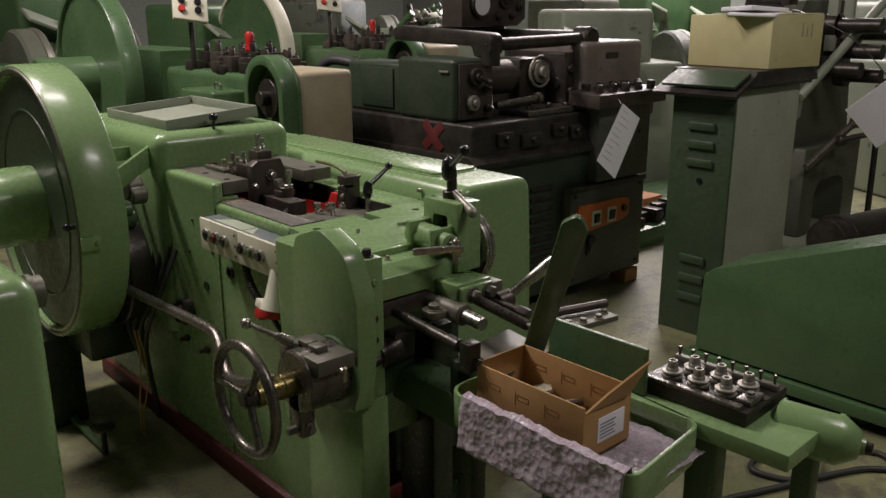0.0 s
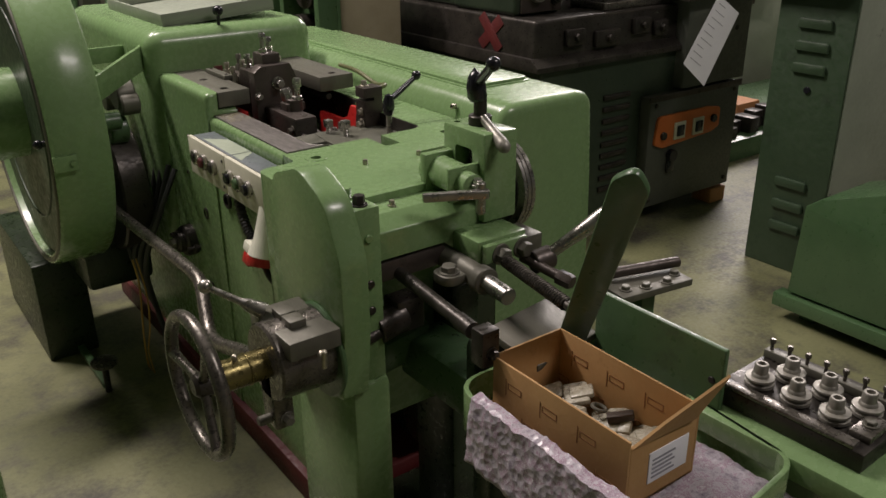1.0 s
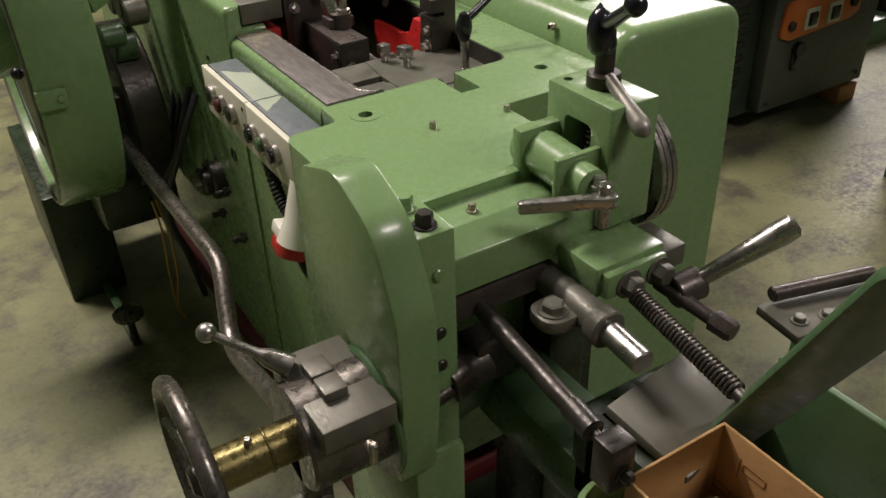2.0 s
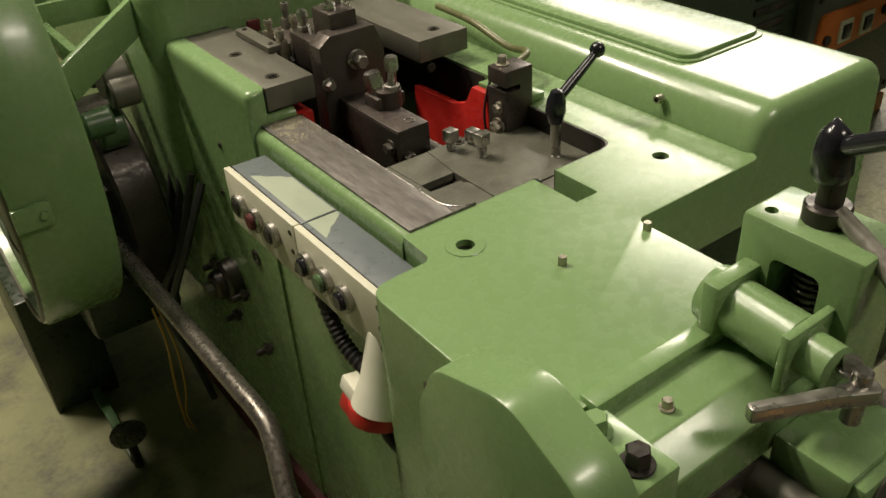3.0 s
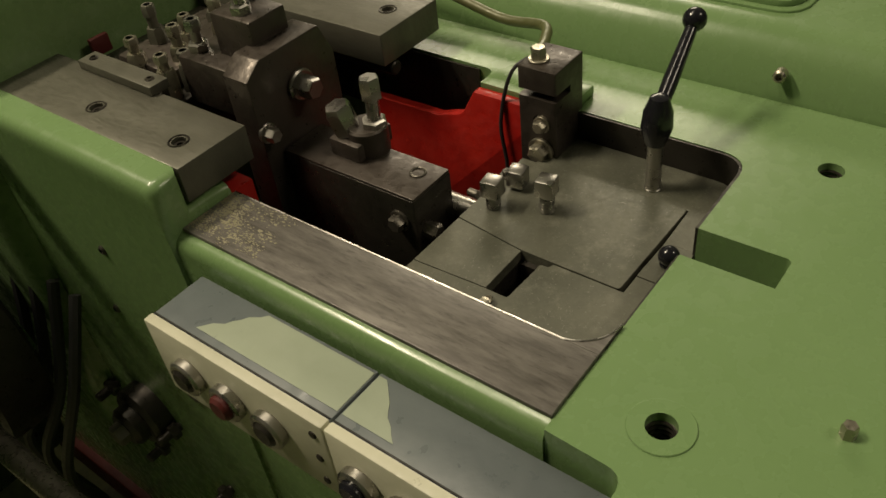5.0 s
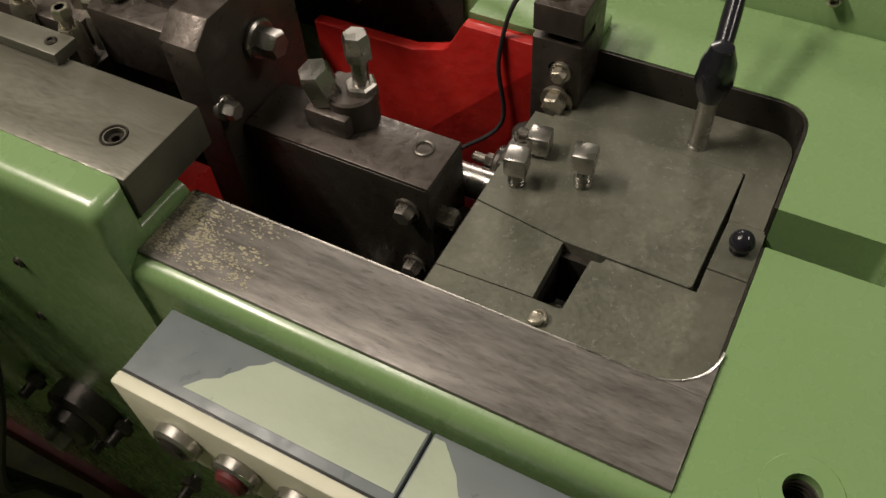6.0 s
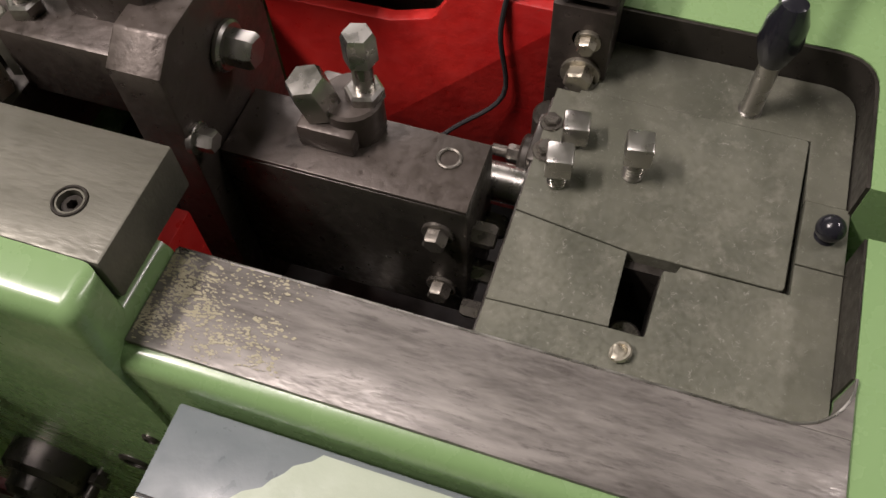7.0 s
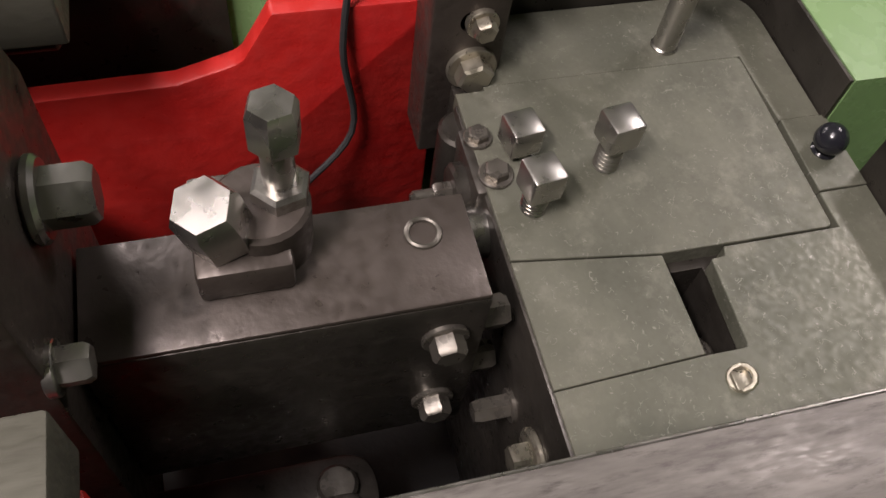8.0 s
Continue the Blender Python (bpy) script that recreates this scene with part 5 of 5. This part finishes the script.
# cream rim colour paints the bright highlight on this green guard
back_header("back_heading_machine", (2.72, 3.0, 0.0), 1.30, "far dark green heading machine with a highlight painted on its drum guard", CREAM)

# old dark thread roller behind the belt cover
OM = thing("old_machine", (2.0, 1.6, 0.0), "old dark green rolling machine with oily deck and worn paint", "machine")
part("base", bevel_some(box(1.42, 2.66, 0.86, 2.9, 0.07, 0.76, 0), lambda a, b: abs(a.z - b.z) > 0.4, 0.02, 3), OLD_GREEN, OM)
part("deck", prism([(0.83, 0.765), (0.83, 0.785, 0.006), (0.87, 0.815, 0.01), (2.95, 0.815), (2.95, 0.765)], "x", 1.38, 2.22, 0.004), STEEL_DARK, OM)
part("deck_body", bevel_some(box(1.40, 2.24, 0.87, 2.9, 0.815, 0.955, 0), lambda a, b: abs(a.z - b.z) > 0.05 or min(a.z, b.z) > 0.94, 0.014, 3), STEEL_DARK, OM)
for dx, dw, dz in ((1.60, 0.05, 0.88), (1.78, 0.07, 0.86), (1.98, 0.05, 0.89), (2.10, 0.04, 0.87)):
    part("deck_lug", join(box(dx - dw, dx + dw, 0.845, 0.872, dz - 0.035, dz + 0.03, 0.008), bolt(dx, 0.845, dz, 0.016, 0.014, (0, -1, 0))), STEEL_DARK, OM)
lh = part("left_head", bevel_some(box(1.41, 1.66, 1.0, 1.40, 0.955, 1.235, 0), lambda a, b: True, 0.022, 4), OLD_GREEN, OM)
part("head_face", box(1.435, 1.645, 0.988, 1.004, 0.965, 1.215, 0.006), STEEL_BROWN, lh)
part("head_rear", bevel_some(box(1.44, 1.66, 1.40, 1.84, 0.955, 1.20, 0), lambda a, b: True, 0.018, 3), OLD_GREEN, lh)
part("head_hatch", box(1.430, 1.442, 1.46, 1.72, 0.985, 1.175, 0.004), OLD_GREEN, lh)
part("head_rail", box(1.40, 1.412, 1.03, 1.09, 1.175, 1.185, 0.002), SATIN, lh)
for kx, kz, kr, mat in ((1.525, 1.155, 0.040, STEEL_DARK), (1.508, 1.040, 0.036, SATIN), (1.595, 1.10, 0.018, STEEL_DARK), (1.60, 1.01, 0.016, STEEL_DARK)):
    part("head_knob", join(rod((kx, 0.99, kz), (kx, 0.962, kz), kr, 0.004, 24), rod((kx, 0.965, kz), (kx, 0.945, kz), kr * 0.45)), mat, lh)
part("head_lever", join(rod((1.525, 0.95, 1.155), (1.565, 0.935, 1.135), 0.010), ball((1.57, 0.933, 1.132), 0.016)), STEEL_DARK, lh)
part("roller", join(rod((1.66, 1.15, 1.13), (1.90, 1.15, 1.13), 0.085, 0.008, 36), rod((1.90, 1.15, 1.13), (1.96, 1.15, 1.13), 0.05)), STEEL_BROWN, OM)
part("roller_yoke", box(1.97, 2.20, 1.12, 1.32, 0.955, 1.215, 0.02), STEEL_DARK, OM)
part("yoke_nut", join(rod((2.10, 1.12, 1.145), (2.10, 1.085, 1.145), 0.058, 0.006), rod((2.10, 1.09, 1.145), (2.10, 1.06, 1.145), 0.030), ring((2.10, 1.10, 1.145), (0, 1, 0), 0.075, 0.008, 32, 8)), SATIN, OM)
part("work_table", bevel_some(box(1.80, 2.24, 0.90, 1.10, 0.955, 0.985, 0), lambda a, b: True, 0.006, 2), OILY, OM)
for k in range(6):
    part("table_screw", bolt(1.84 + 0.07 * k, 0.94 + 0.05 * (k % 2), 0.985, 0.013, 0.014), STEEL_DARK, OM)
part("cross_bar", join(rod((1.70, 1.02, 1.01), (1.95, 0.98, 1.03), 0.018), rod((1.94, 0.98, 1.03), (1.965, 0.976, 1.032), 0.028)), OILY, OM)
rh = part("right_head", bevel_some(box(2.235, 2.74, 0.93, 1.50, 0.955, 1.292, 0), lambda a, b: min(a.z, b.z) > 1.2 or abs(a.z - b.z) > 0.3, 0.032, 5), RUST_PAINT, OM, "rubbed brown-grey cast head")
part("head_plate", box(2.41, 2.51, 0.924, 0.932, 1.205, 1.235, 0.003), STEEL_BROWN, rh)
part("head_slide", join(box(2.165, 2.237, 0.985, 1.40, 0.955, 1.24, 0.012), rod((2.155, 1.05, 1.09), (2.17, 1.05, 1.09), 0.03), rod((2.20, 0.985, 1.16), (2.20, 0.965, 1.16), 0.022), rod((2.20, 0.985, 1.05), (2.20, 0.965, 1.05), 0.022)), STEEL_DARK, OM)
# overhead tie frame
part("tie_bar", rod((1.70, 1.0, 1.292), (2.33, 1.0, 1.305), 0.030, 0.003, 28), STEEL_DARK, OM)
part("tie_boss", join(rod((2.33, 0.955, 1.305), (2.33, 1.06, 1.305), 0.060, 0.01, 28), rod((2.37, 1.0, 1.305), (2.30, 1.0, 1.305), 0.042)), STEEL_DARK, OM)
part("tie_elbow", join(prism([(0.95, 1.25, 0.03), (0.95, 1.345, 0.04), (1.62, 1.375, 0.02), (1.62, 1.30, 0.02), (1.08, 1.285, 0.02), (1.06, 1.235, 0.02)], "x", 1.59, 1.675, 0.012), rod((1.63, 0.99, 1.20), (1.63, 0.99, 1.30), 0.045)), STEEL_DARK, OM)
part("tie_rail", join(box(2.28, 2.36, 1.05, 1.85, 1.285, 1.345, 0.015), box(1.60, 2.36, 1.60, 1.66, 1.30, 1.365, 0.012)), STEEL_DARK, OM)
gh = part("gauge_head", prism([(1.93, 1.36), (1.93, 1.60, 0.05), (2.42, 1.60, 0.05), (2.42, 1.40), (2.36, 1.36)], "y", 1.50, 1.66, 0.012), STEEL_BROWN, OM)
part("dial", join(rod((2.06, 1.50, 1.475), (2.06, 1.478, 1.475), 0.060, 0.003, 32)), PAPER, gh, "round pale dial")
part("dial_rim", ring((2.06, 1.482, 1.475), (0, 1, 0), 0.064, 0.010, 32, 8), STEEL_DARK, gh)
for gx, gz, gr in ((2.25, 1.50, 0.050), (2.36, 1.46, 0.022), (2.20, 1.41, 0.020), (2.30, 1.41, 0.018)):
    part("gauge_boss", join(rod((gx, 1.50, gz), (gx, 1.482, gz), gr), rod((gx, 1.485, gz), (gx, 1.474, gz), gr * 0.5)), STEEL_DARK, gh)
# switch pulpit and the door below it
part("pulpit", bevel_some(box(2.22, 2.66, 0.805, 0.93, 0.60, 1.0, 0), lambda a, b: abs(a.z - b.z) > 0.2, 0.012, 2), DOOR_GREY, OM)
pb = part("switch_box", turned(box(-0.30, 0.30, -0.10, 0.09, -0.035, 0.035, 0.006), pose(2.425, 0.85, 1.020, 4, 0, 2)), STEEL_BROWN, OM, "steel switch box with rows of knobs")
for k in range(10):
    part("knob", turned(join(box(-0.022, 0.022, -0.014, 0.014, 0.012, 0.040, 0.005), rod((0, 0, 0), (0, 0, 0.016), 0.022)), pose(2.20 + 0.108 * (k % 5), 0.800 + 0.085 * (k // 5), 1.052, 4, 0, 25 + 40 * (k % 3))), STEEL_DARK, pb)
# black disc in place of a shaded opening
part("pulpit_hole", rod((2.56, 0.806, 0.83), (2.56, 0.802, 0.83), 0.012), BLACK_MATT, OM)
dr = part("front_door", box(2.015, 2.63, 0.80, 0.86, 0.085, 0.585, 0.008), DOOR_GREY, OM, "scuffed grey-green steel door")
part("door_lip", box(2.005, 2.64, 0.795, 0.803, 0.565, 0.592, 0.003), STEEL_BROWN, dr)
for hx, hz in ((2.05, 0.55), (2.59, 0.55), (2.05, 0.12), (2.59, 0.12), (2.33, 0.575)):
    part("door_screw", rod((hx, 0.80, hz), (hx, 0.793, hz), 0.010), STEEL_DARK, dr)
op = part("orange_panel", prism([(2.045, 0.375, 0.02), (2.10, 0.355, 0.02), (2.43, 0.375, 0.03), (2.488, 0.395, 0.02), (2.485, 0.485, 0.02), (2.40, 0.497, 0.02), (2.06, 0.500, 0.03)], "y", 0.786, 0.802, 0.003), ORANGE, OM, "orange switch panel with two rocker switches")
for sx in (2.165, 2.292):
    part("switch", join(box(sx, sx + 0.075, 0.779, 0.787, 0.382, 0.460, 0.003)), CREAM, op)
    part("rocker", box(sx + 0.014, sx + 0.060, 0.772, 0.780, 0.396, 0.446, 0.004), BLACK, op)
part("lamp", rod((2.435, 0.787, 0.440), (2.435, 0.772, 0.440), 0.018), BLACK, op)
part("lamp", rod((2.095, 0.787, 0.412), (2.095, 0.774, 0.412), 0.018), STEEL_DARK, op)
part("door_grip", join(rod((2.17, 0.80, 0.31), (2.17, 0.775, 0.31), 0.028), box(2.145, 2.195, 0.785, 0.80, 0.23, 0.31, 0.008)), BLACK, dr)
for k in range(9):
    part("louvre", box(1.78, 1.94, 0.848, 0.862, 0.20 + 0.05 * k, 0.222 + 0.05 * k, 0.004), STEEL_DARK, OM)
for mx, lean in ((1.3985, 48), (1.3965, -42)):
    part("red_mark", turned(box(-0.002, 0.002, -0.024, 0.024, -0.085, 0.085, 0.001), pose(mx, 1.13, 0.885, lean, 0, 0)), RED_DULL, OM, "rubbed red paint cross")
part("rear_hose", tube([(1.52, 1.84, 1.17), (1.46, 2.02, 1.19), (1.42, 2.12, 1.10), (1.42, 2.10, 0.98), (1.46, 2.02, 0.90)], 0.026), RUBBER, OM)
part("side_cable", tube([(2.665, 0.92, 1.0), (2.70, 0.90, 0.90), (2.68, 0.90, 0.70), (2.67, 0.92, 0.55)], 0.010, 8), RUBBER, OM)
turn_p = pose(1.984, 0.515, 0.869, 6, 0, -48.6)
tag = lone("paper_sheet", turned(prism([(0.011, 0.172), (0.091, 0.105), (-0.003, -0.182), (-0.091, -0.094)], "y", -0.001, 0.001), turn_p), PAPER, "white printed paper sheet hung on the switch box", "paper")
part("hook_wire", tube([(2.20, 0.752, 1.04), (2.08, 0.60, 1.045), (1.998, 0.518, 1.032)], 0.002, 6), STEEL_DARK, tag)
for k in range(9):
    part("text_line", turned(box(-0.030, 0.026 - 0.012 * (k % 3), -0.0016, -0.0009, -0.0010, 0.0010, 0), turn_p @ pose(-0.045 + 0.0105 * k, 0, -0.085 + 0.026 * k, 0, 38, 0)), INK, tag)
for bx2, by2 in ((2.56, 0.86), (1.60, 0.92)):
    lone("wood_block", box(bx2 - 0.05, bx2 + 0.06, by2 - 0.06, by2 + 0.05, 0.0, 0.072, 0.004), WOOD, "reddish wood block under the old machine", "wood block", "blocks under the old machine")
lone("wood_block", box(3.45, 3.66, 1.35, 1.50, 0.12, 0.24, 0.004), WOOD, "pale wood block on a low frame", "wood block")
LF = thing("low_frame", (4.3, 1.6, 0.0), "low green steel frame with loose steel parts", "frame")
part("deck", box(3.1, 5.2, 1.14, 2.0, 0.0, 0.12, 0.01), GREEN_DARK, LF)
for k in range(5):
    part("steel_piece", box(3.15 + 0.10 * k, 3.23 + 0.10 * k, 1.18 + 0.05 * (k % 2), 1.31, 0.12, 0.18 + 0.015 * k, 0.008), STEEL_DARK, LF)

# pedestal cabinet with the cream box on it
PC = thing("pedestal", (2.3, 0.2, 0.0), "tall green pedestal cabinet with louvres and grey side", "pedestal")
part("left_panel", box(2.04, 2.06, 0.0, 0.30, 0.0, 1.12, 0.004), DEEP_GREEN, PC)
part("core", box(2.06, 2.60, 0.012, 0.30, 0.0, 1.12, 0.004), DEEP_GREEN, PC)
part("grey_panel", box(2.05, 2.60, -0.004, 0.012, 0.0, 1.115, 0.003), GREEN_GREY, PC, "grey-green front panel")
for lz in (0.16, 0.25, 0.34, 0.78, 0.86, 0.94):
    part("louvre", prism([(0.08, lz), (0.08, lz + 0.036, 0.012), (0.21, lz + 0.036, 0.012), (0.21, lz)], "x", 2.024, 2.041, 0.006), DEEP_GREEN, PC)
part("lock", rod((2.04, 0.14, 0.72), (2.032, 0.14, 0.72), 0.013), BLACK, PC)
part("top_shelf", box(2.03, 2.66, -0.03, 0.34, 1.12, 1.135, 0.004), DEEP_GREEN, PC)
part("top_cap", prism([(1.96, 1.090), (1.955, 1.102), (2.10, 1.172, 0.01), (2.12, 1.196), (2.66, 1.196), (2.68, 1.135), (2.06, 1.135)], "y", -0.045, 0.36, 0.003), STEEL_DARK, PC)
part("cap_flap", prism([(1.985, 1.128), (1.98, 1.138), (2.105, 1.192), (2.11, 1.180)], "y", -0.02, 0.33, 0.002), DEEP_GREEN, PC)
YB = thing("cream_box", (2.4, 0.1, 1.215), "cream cardboard box lying on the pedestal with papers on top", "box")
part("shell", turned(box(-0.19, 0.19, -0.215, 0.215, 0.0, 0.225, 0.004), pose(2.455, 0.165, 1.198, 0, 0, -7)), YELLOW_BOX, YB)
part("lid_flap", turned(box(-0.19, 0.19, -0.21, 0.10, 0.226, 0.230, 0.001), pose(2.455, 0.165, 1.198, 0, 0, -7)), YELLOW_BOX, YB)
for k in range(3):
    part("pen_stroke", turned(box(0.03 + 0.035 * k, 0.034 + 0.035 * k, -0.2165, -0.2145, 0.13, 0.19 - 0.02 * (k % 2), 0), pose(2.455, 0.165, 1.198, 0, 0, -7)), INK, YB)
lone("paper_stack", join(turned(box(-0.16, 0.16, -0.10, 0.10, 0, 0.012, 0.003), pose(2.36, 0.1, 1.422, 2, -2, 15)), turned(box(-0.12, 0.12, -0.09, 0.08, 0.012, 0.03, 0.005), pose(2.34, 0.12, 1.422, -3, 3, -12))), PAPER, "loose white papers on the cream box", "papers")
lone("old_tool", join(rod((2.28, 0.12, 1.47), (2.45, 0.05, 1.47), 0.02), box(2.42, 2.50, 0.0, 0.08, 1.46, 1.50, 0.008)), STEEL_DARK, "dark steel tool lying on the papers", "tool")

for o in (PC, YB, bpy.data.objects["paper_stack"], bpy.data.objects["old_tool"]):
    o.matrix_basis = Matrix.Translation((0.07, 0.02, 0.0)) @ o.matrix_basis

# low sloped conveyor casing
SC = thing("conveyor_casing", (1.85, -0.8, 0.0), "dark green sheet conveyor casing with sloping top", "casing")
part("shell", prism([(-0.10, 0.11), (-0.115, 0.43, 0.015), (-0.16, 0.465, 0.02), (-1.5, 0.955), (-1.5, 0.11)], "x", 1.74, 2.05, 0.006), GREEN_DARK, SC)
part("rail", box(1.72, 1.78, -1.5, -0.06, 0.05, 0.10, 0.004), GREEN_DARK, SC)
for ly in (-0.16, -0.75, -1.4):
    part("leg", box(1.79, 1.85, ly - 0.03, ly + 0.03, 0.0, 0.12, 0.004), GREEN_DARK, SC)
part("under_tray", box(1.87, 2.02, -1.4, -0.2, 0.0, 0.06, 0.004), STEEL_DARK, SC)

# cast machine with an arched base on the far side of the pedestal
AM = thing("arched_machine", (3.6, 0.2, 0.0), "grey-green cast machine with an arched base and shafts", "machine")
arch = cut(box(2.95, 3.75, -0.10, 0.35, 0.06, 0.62, 0.02), prism([(3.12, -0.1), (3.12, 0.40, 0.12), (3.55, 0.40, 0.12), (3.55, -0.1)], "y", -0.3, 0.6))
part("arch_base", arch, GREEN_OLD, AM)
part("base_plate", box(2.75, 3.9, -0.25, 0.5, 0.0, 0.06, 0.008), GREEN_GREY, AM)
part("frame_column", prism([(2.9, 0.60), (2.75, 1.25, 0.05), (2.95, 1.50, 0.05), (3.6, 1.50, 0.05), (3.75, 0.60)], "y", 0.0, 0.25, 0.01), GREEN_OLD, AM)
for k, (sx, sz) in enumerate(((3.05, 1.10), (3.2, 1.2), (3.35, 1.05), (3.15, 1.35), (3.45, 1.30))):
    part("shaft", join(rod((sx, -0.05, sz), (sx, -0.32 - 0.05 * (k % 2), sz), 0.045), rod((sx, -0.05, sz), (sx, -0.12, sz), 0.075)), STEEL_DARK, AM)
part("side_arm", rod((3.75, -0.2, 0.1), (3.85, -0.15, 1.0), 0.02), STEEL_DARK, AM)
part("chute_rail", rod((2.78, -0.1, 0.95), (3.5, -0.25, 1.52), 0.028), GREEN_GREY, AM)
part("chute_rail", rod((2.74, -0.2, 0.55), (3.3, -0.35, 0.92), 0.022), OILY, AM)
part("sheet_flank", prism([(2.72, 0.75), (2.66, 1.30), (2.98, 1.42), (2.90, 0.82)], "y", -0.06, -0.045, 0.003), GREEN_GREY, AM)
for k in range(4):
    part("handle_bar", join(rod((2.95 + 0.16 * k, -0.3, 0.70 + 0.09 * k), (3.12 + 0.16 * k, -0.42, 0.74 + 0.09 * k), 0.018), rod((2.93 + 0.16 * k, -0.29, 0.695 + 0.09 * k), (2.96 + 0.16 * k, -0.31, 0.70 + 0.09 * k), 0.034)), OILY if k % 2 else STEEL_DARK, AM)
part("upright_frame", join(box(3.10, 3.14, -0.12, -0.06, 1.2, 1.75, 0.004), box(3.32, 3.36, -0.12, -0.06, 1.2, 1.75, 0.004), box(3.10, 3.36, -0.12, -0.06, 1.72, 1.76, 0.004)), GREEN_GREY, AM)
part("low_motor", join(rod((2.62, -0.42, 0.16), (3.3, -0.55, 0.16), 0.13), rod((2.7, -0.435, 0.16), (2.74, -0.44, 0.16), 0.15)), STEEL_DARK, AM)
AM.matrix_basis = Matrix.Translation((0.93, 0.60, 0.0)) @ AM.matrix_basis
lone("paper_sheet", turned(prism([(-0.17, 0.01), (0.03, 0.17), (0.20, -0.02), (0.02, -0.18)], "y", -0.001, 0.001), pose(3.18, -0.15, 0.96, 4, 0, -40)), PAPER, "white printed paper sheet hung on the cast machine", "paper")
part("hook_wire", tube([(3.20, -0.16, 1.13), (3.26, 0.05, 1.30), (3.50, 0.42, 1.42), (3.75, 0.62, 1.44)], 0.003, 6), STEEL_DARK, bpy.data.objects["paper_sheet.001"])

# far machines and bright stock along the hall
def far_machine(at, turn, tall, mat, label):
    T = thing("far_machine", at, label, "machine", "far machines")
    P = Matrix.Translation(at) @ pose(0, 0, 0, 0, 0, turn)
    def add(n, bm, m):
        return part(n, turned(bm, P), m, T)
    add("body", bevel_some(box(-0.6, 0.6, -0.4, 0.4, 0.05, tall * 0.72, 0), lambda a, b: True, 0.04, 3), mat)
    add("head", bevel_some(box(-0.45, 0.35, -0.32, 0.32, tall * 0.7, tall, 0), lambda a, b: True, 0.05, 3), mat)
    add("wheel", rod((0.6, 0, tall * 0.6), (0.74, 0, tall * 0.6), 0.42, 0.02, 48), GREEN_OLD)
    add("wheel_rim", ring((0.75, 0, tall * 0.6), (1, 0, 0), 0.40, 0.03, 48, 8), STEEL)
    add("shaft", rod((-0.8, -0.1, tall * 0.5), (0.6, -0.1, tall * 0.5), 0.06), STEEL)
    add("arm", rod((-0.4, -0.42, tall * 0.4), (-0.1, -0.5, tall * 0.85), 0.03), STEEL)
    add("slide", box(-0.3, 0.3, -0.5, -0.38, tall * 0.45, tall * 0.6, 0.02), STEEL_BROWN)
    add("chute", turned(box(-0.3, 0.3, -0.1, 0.1, 0, 0.03, 0.005), pose(-0.2, -0.45, tall * 0.8, 30, 20, 0)), GREEN_GREY)
    return T


for at, turn, tall, mat in (((2.4, 5.2, 0), 20, 1.55, GREEN_DARK), ((4.7, 2.75, 0), -30, 1.5, GREEN_GREY), ((5.8, 3.9, 0), 10, 1.6, GREEN_OLD), 
                             ((6.4, 1.0, 0), 60, 1.55, GREEN_GREY), ((0.0, 4.6, 0), 0, 1.6, GREEN_DARK), ((6.3, -0.9, 0), 80, 1.5, GREEN_OLD), ((7.4, 2.4, 0), 40, 1.7, GREEN_GREY),
                             ((7.4, 4.5, 0), 30, 1.75, GREEN_DARK), ((8.6, 4.3, 0), -10, 1.7, GREEN_DARK), ((3.6, 5.2, 0), 35, 1.6, GREEN_OLD), ((1.6, 7.0, 0), 15, 1.7, GREEN_DARK), ((4.3, 6.2, 0), -20, 1.7, GREEN_GREY)):
    far_machine((at[0], at[1], -0.05), turn, tall, mat, "far green workshop machine with a steel wheel")
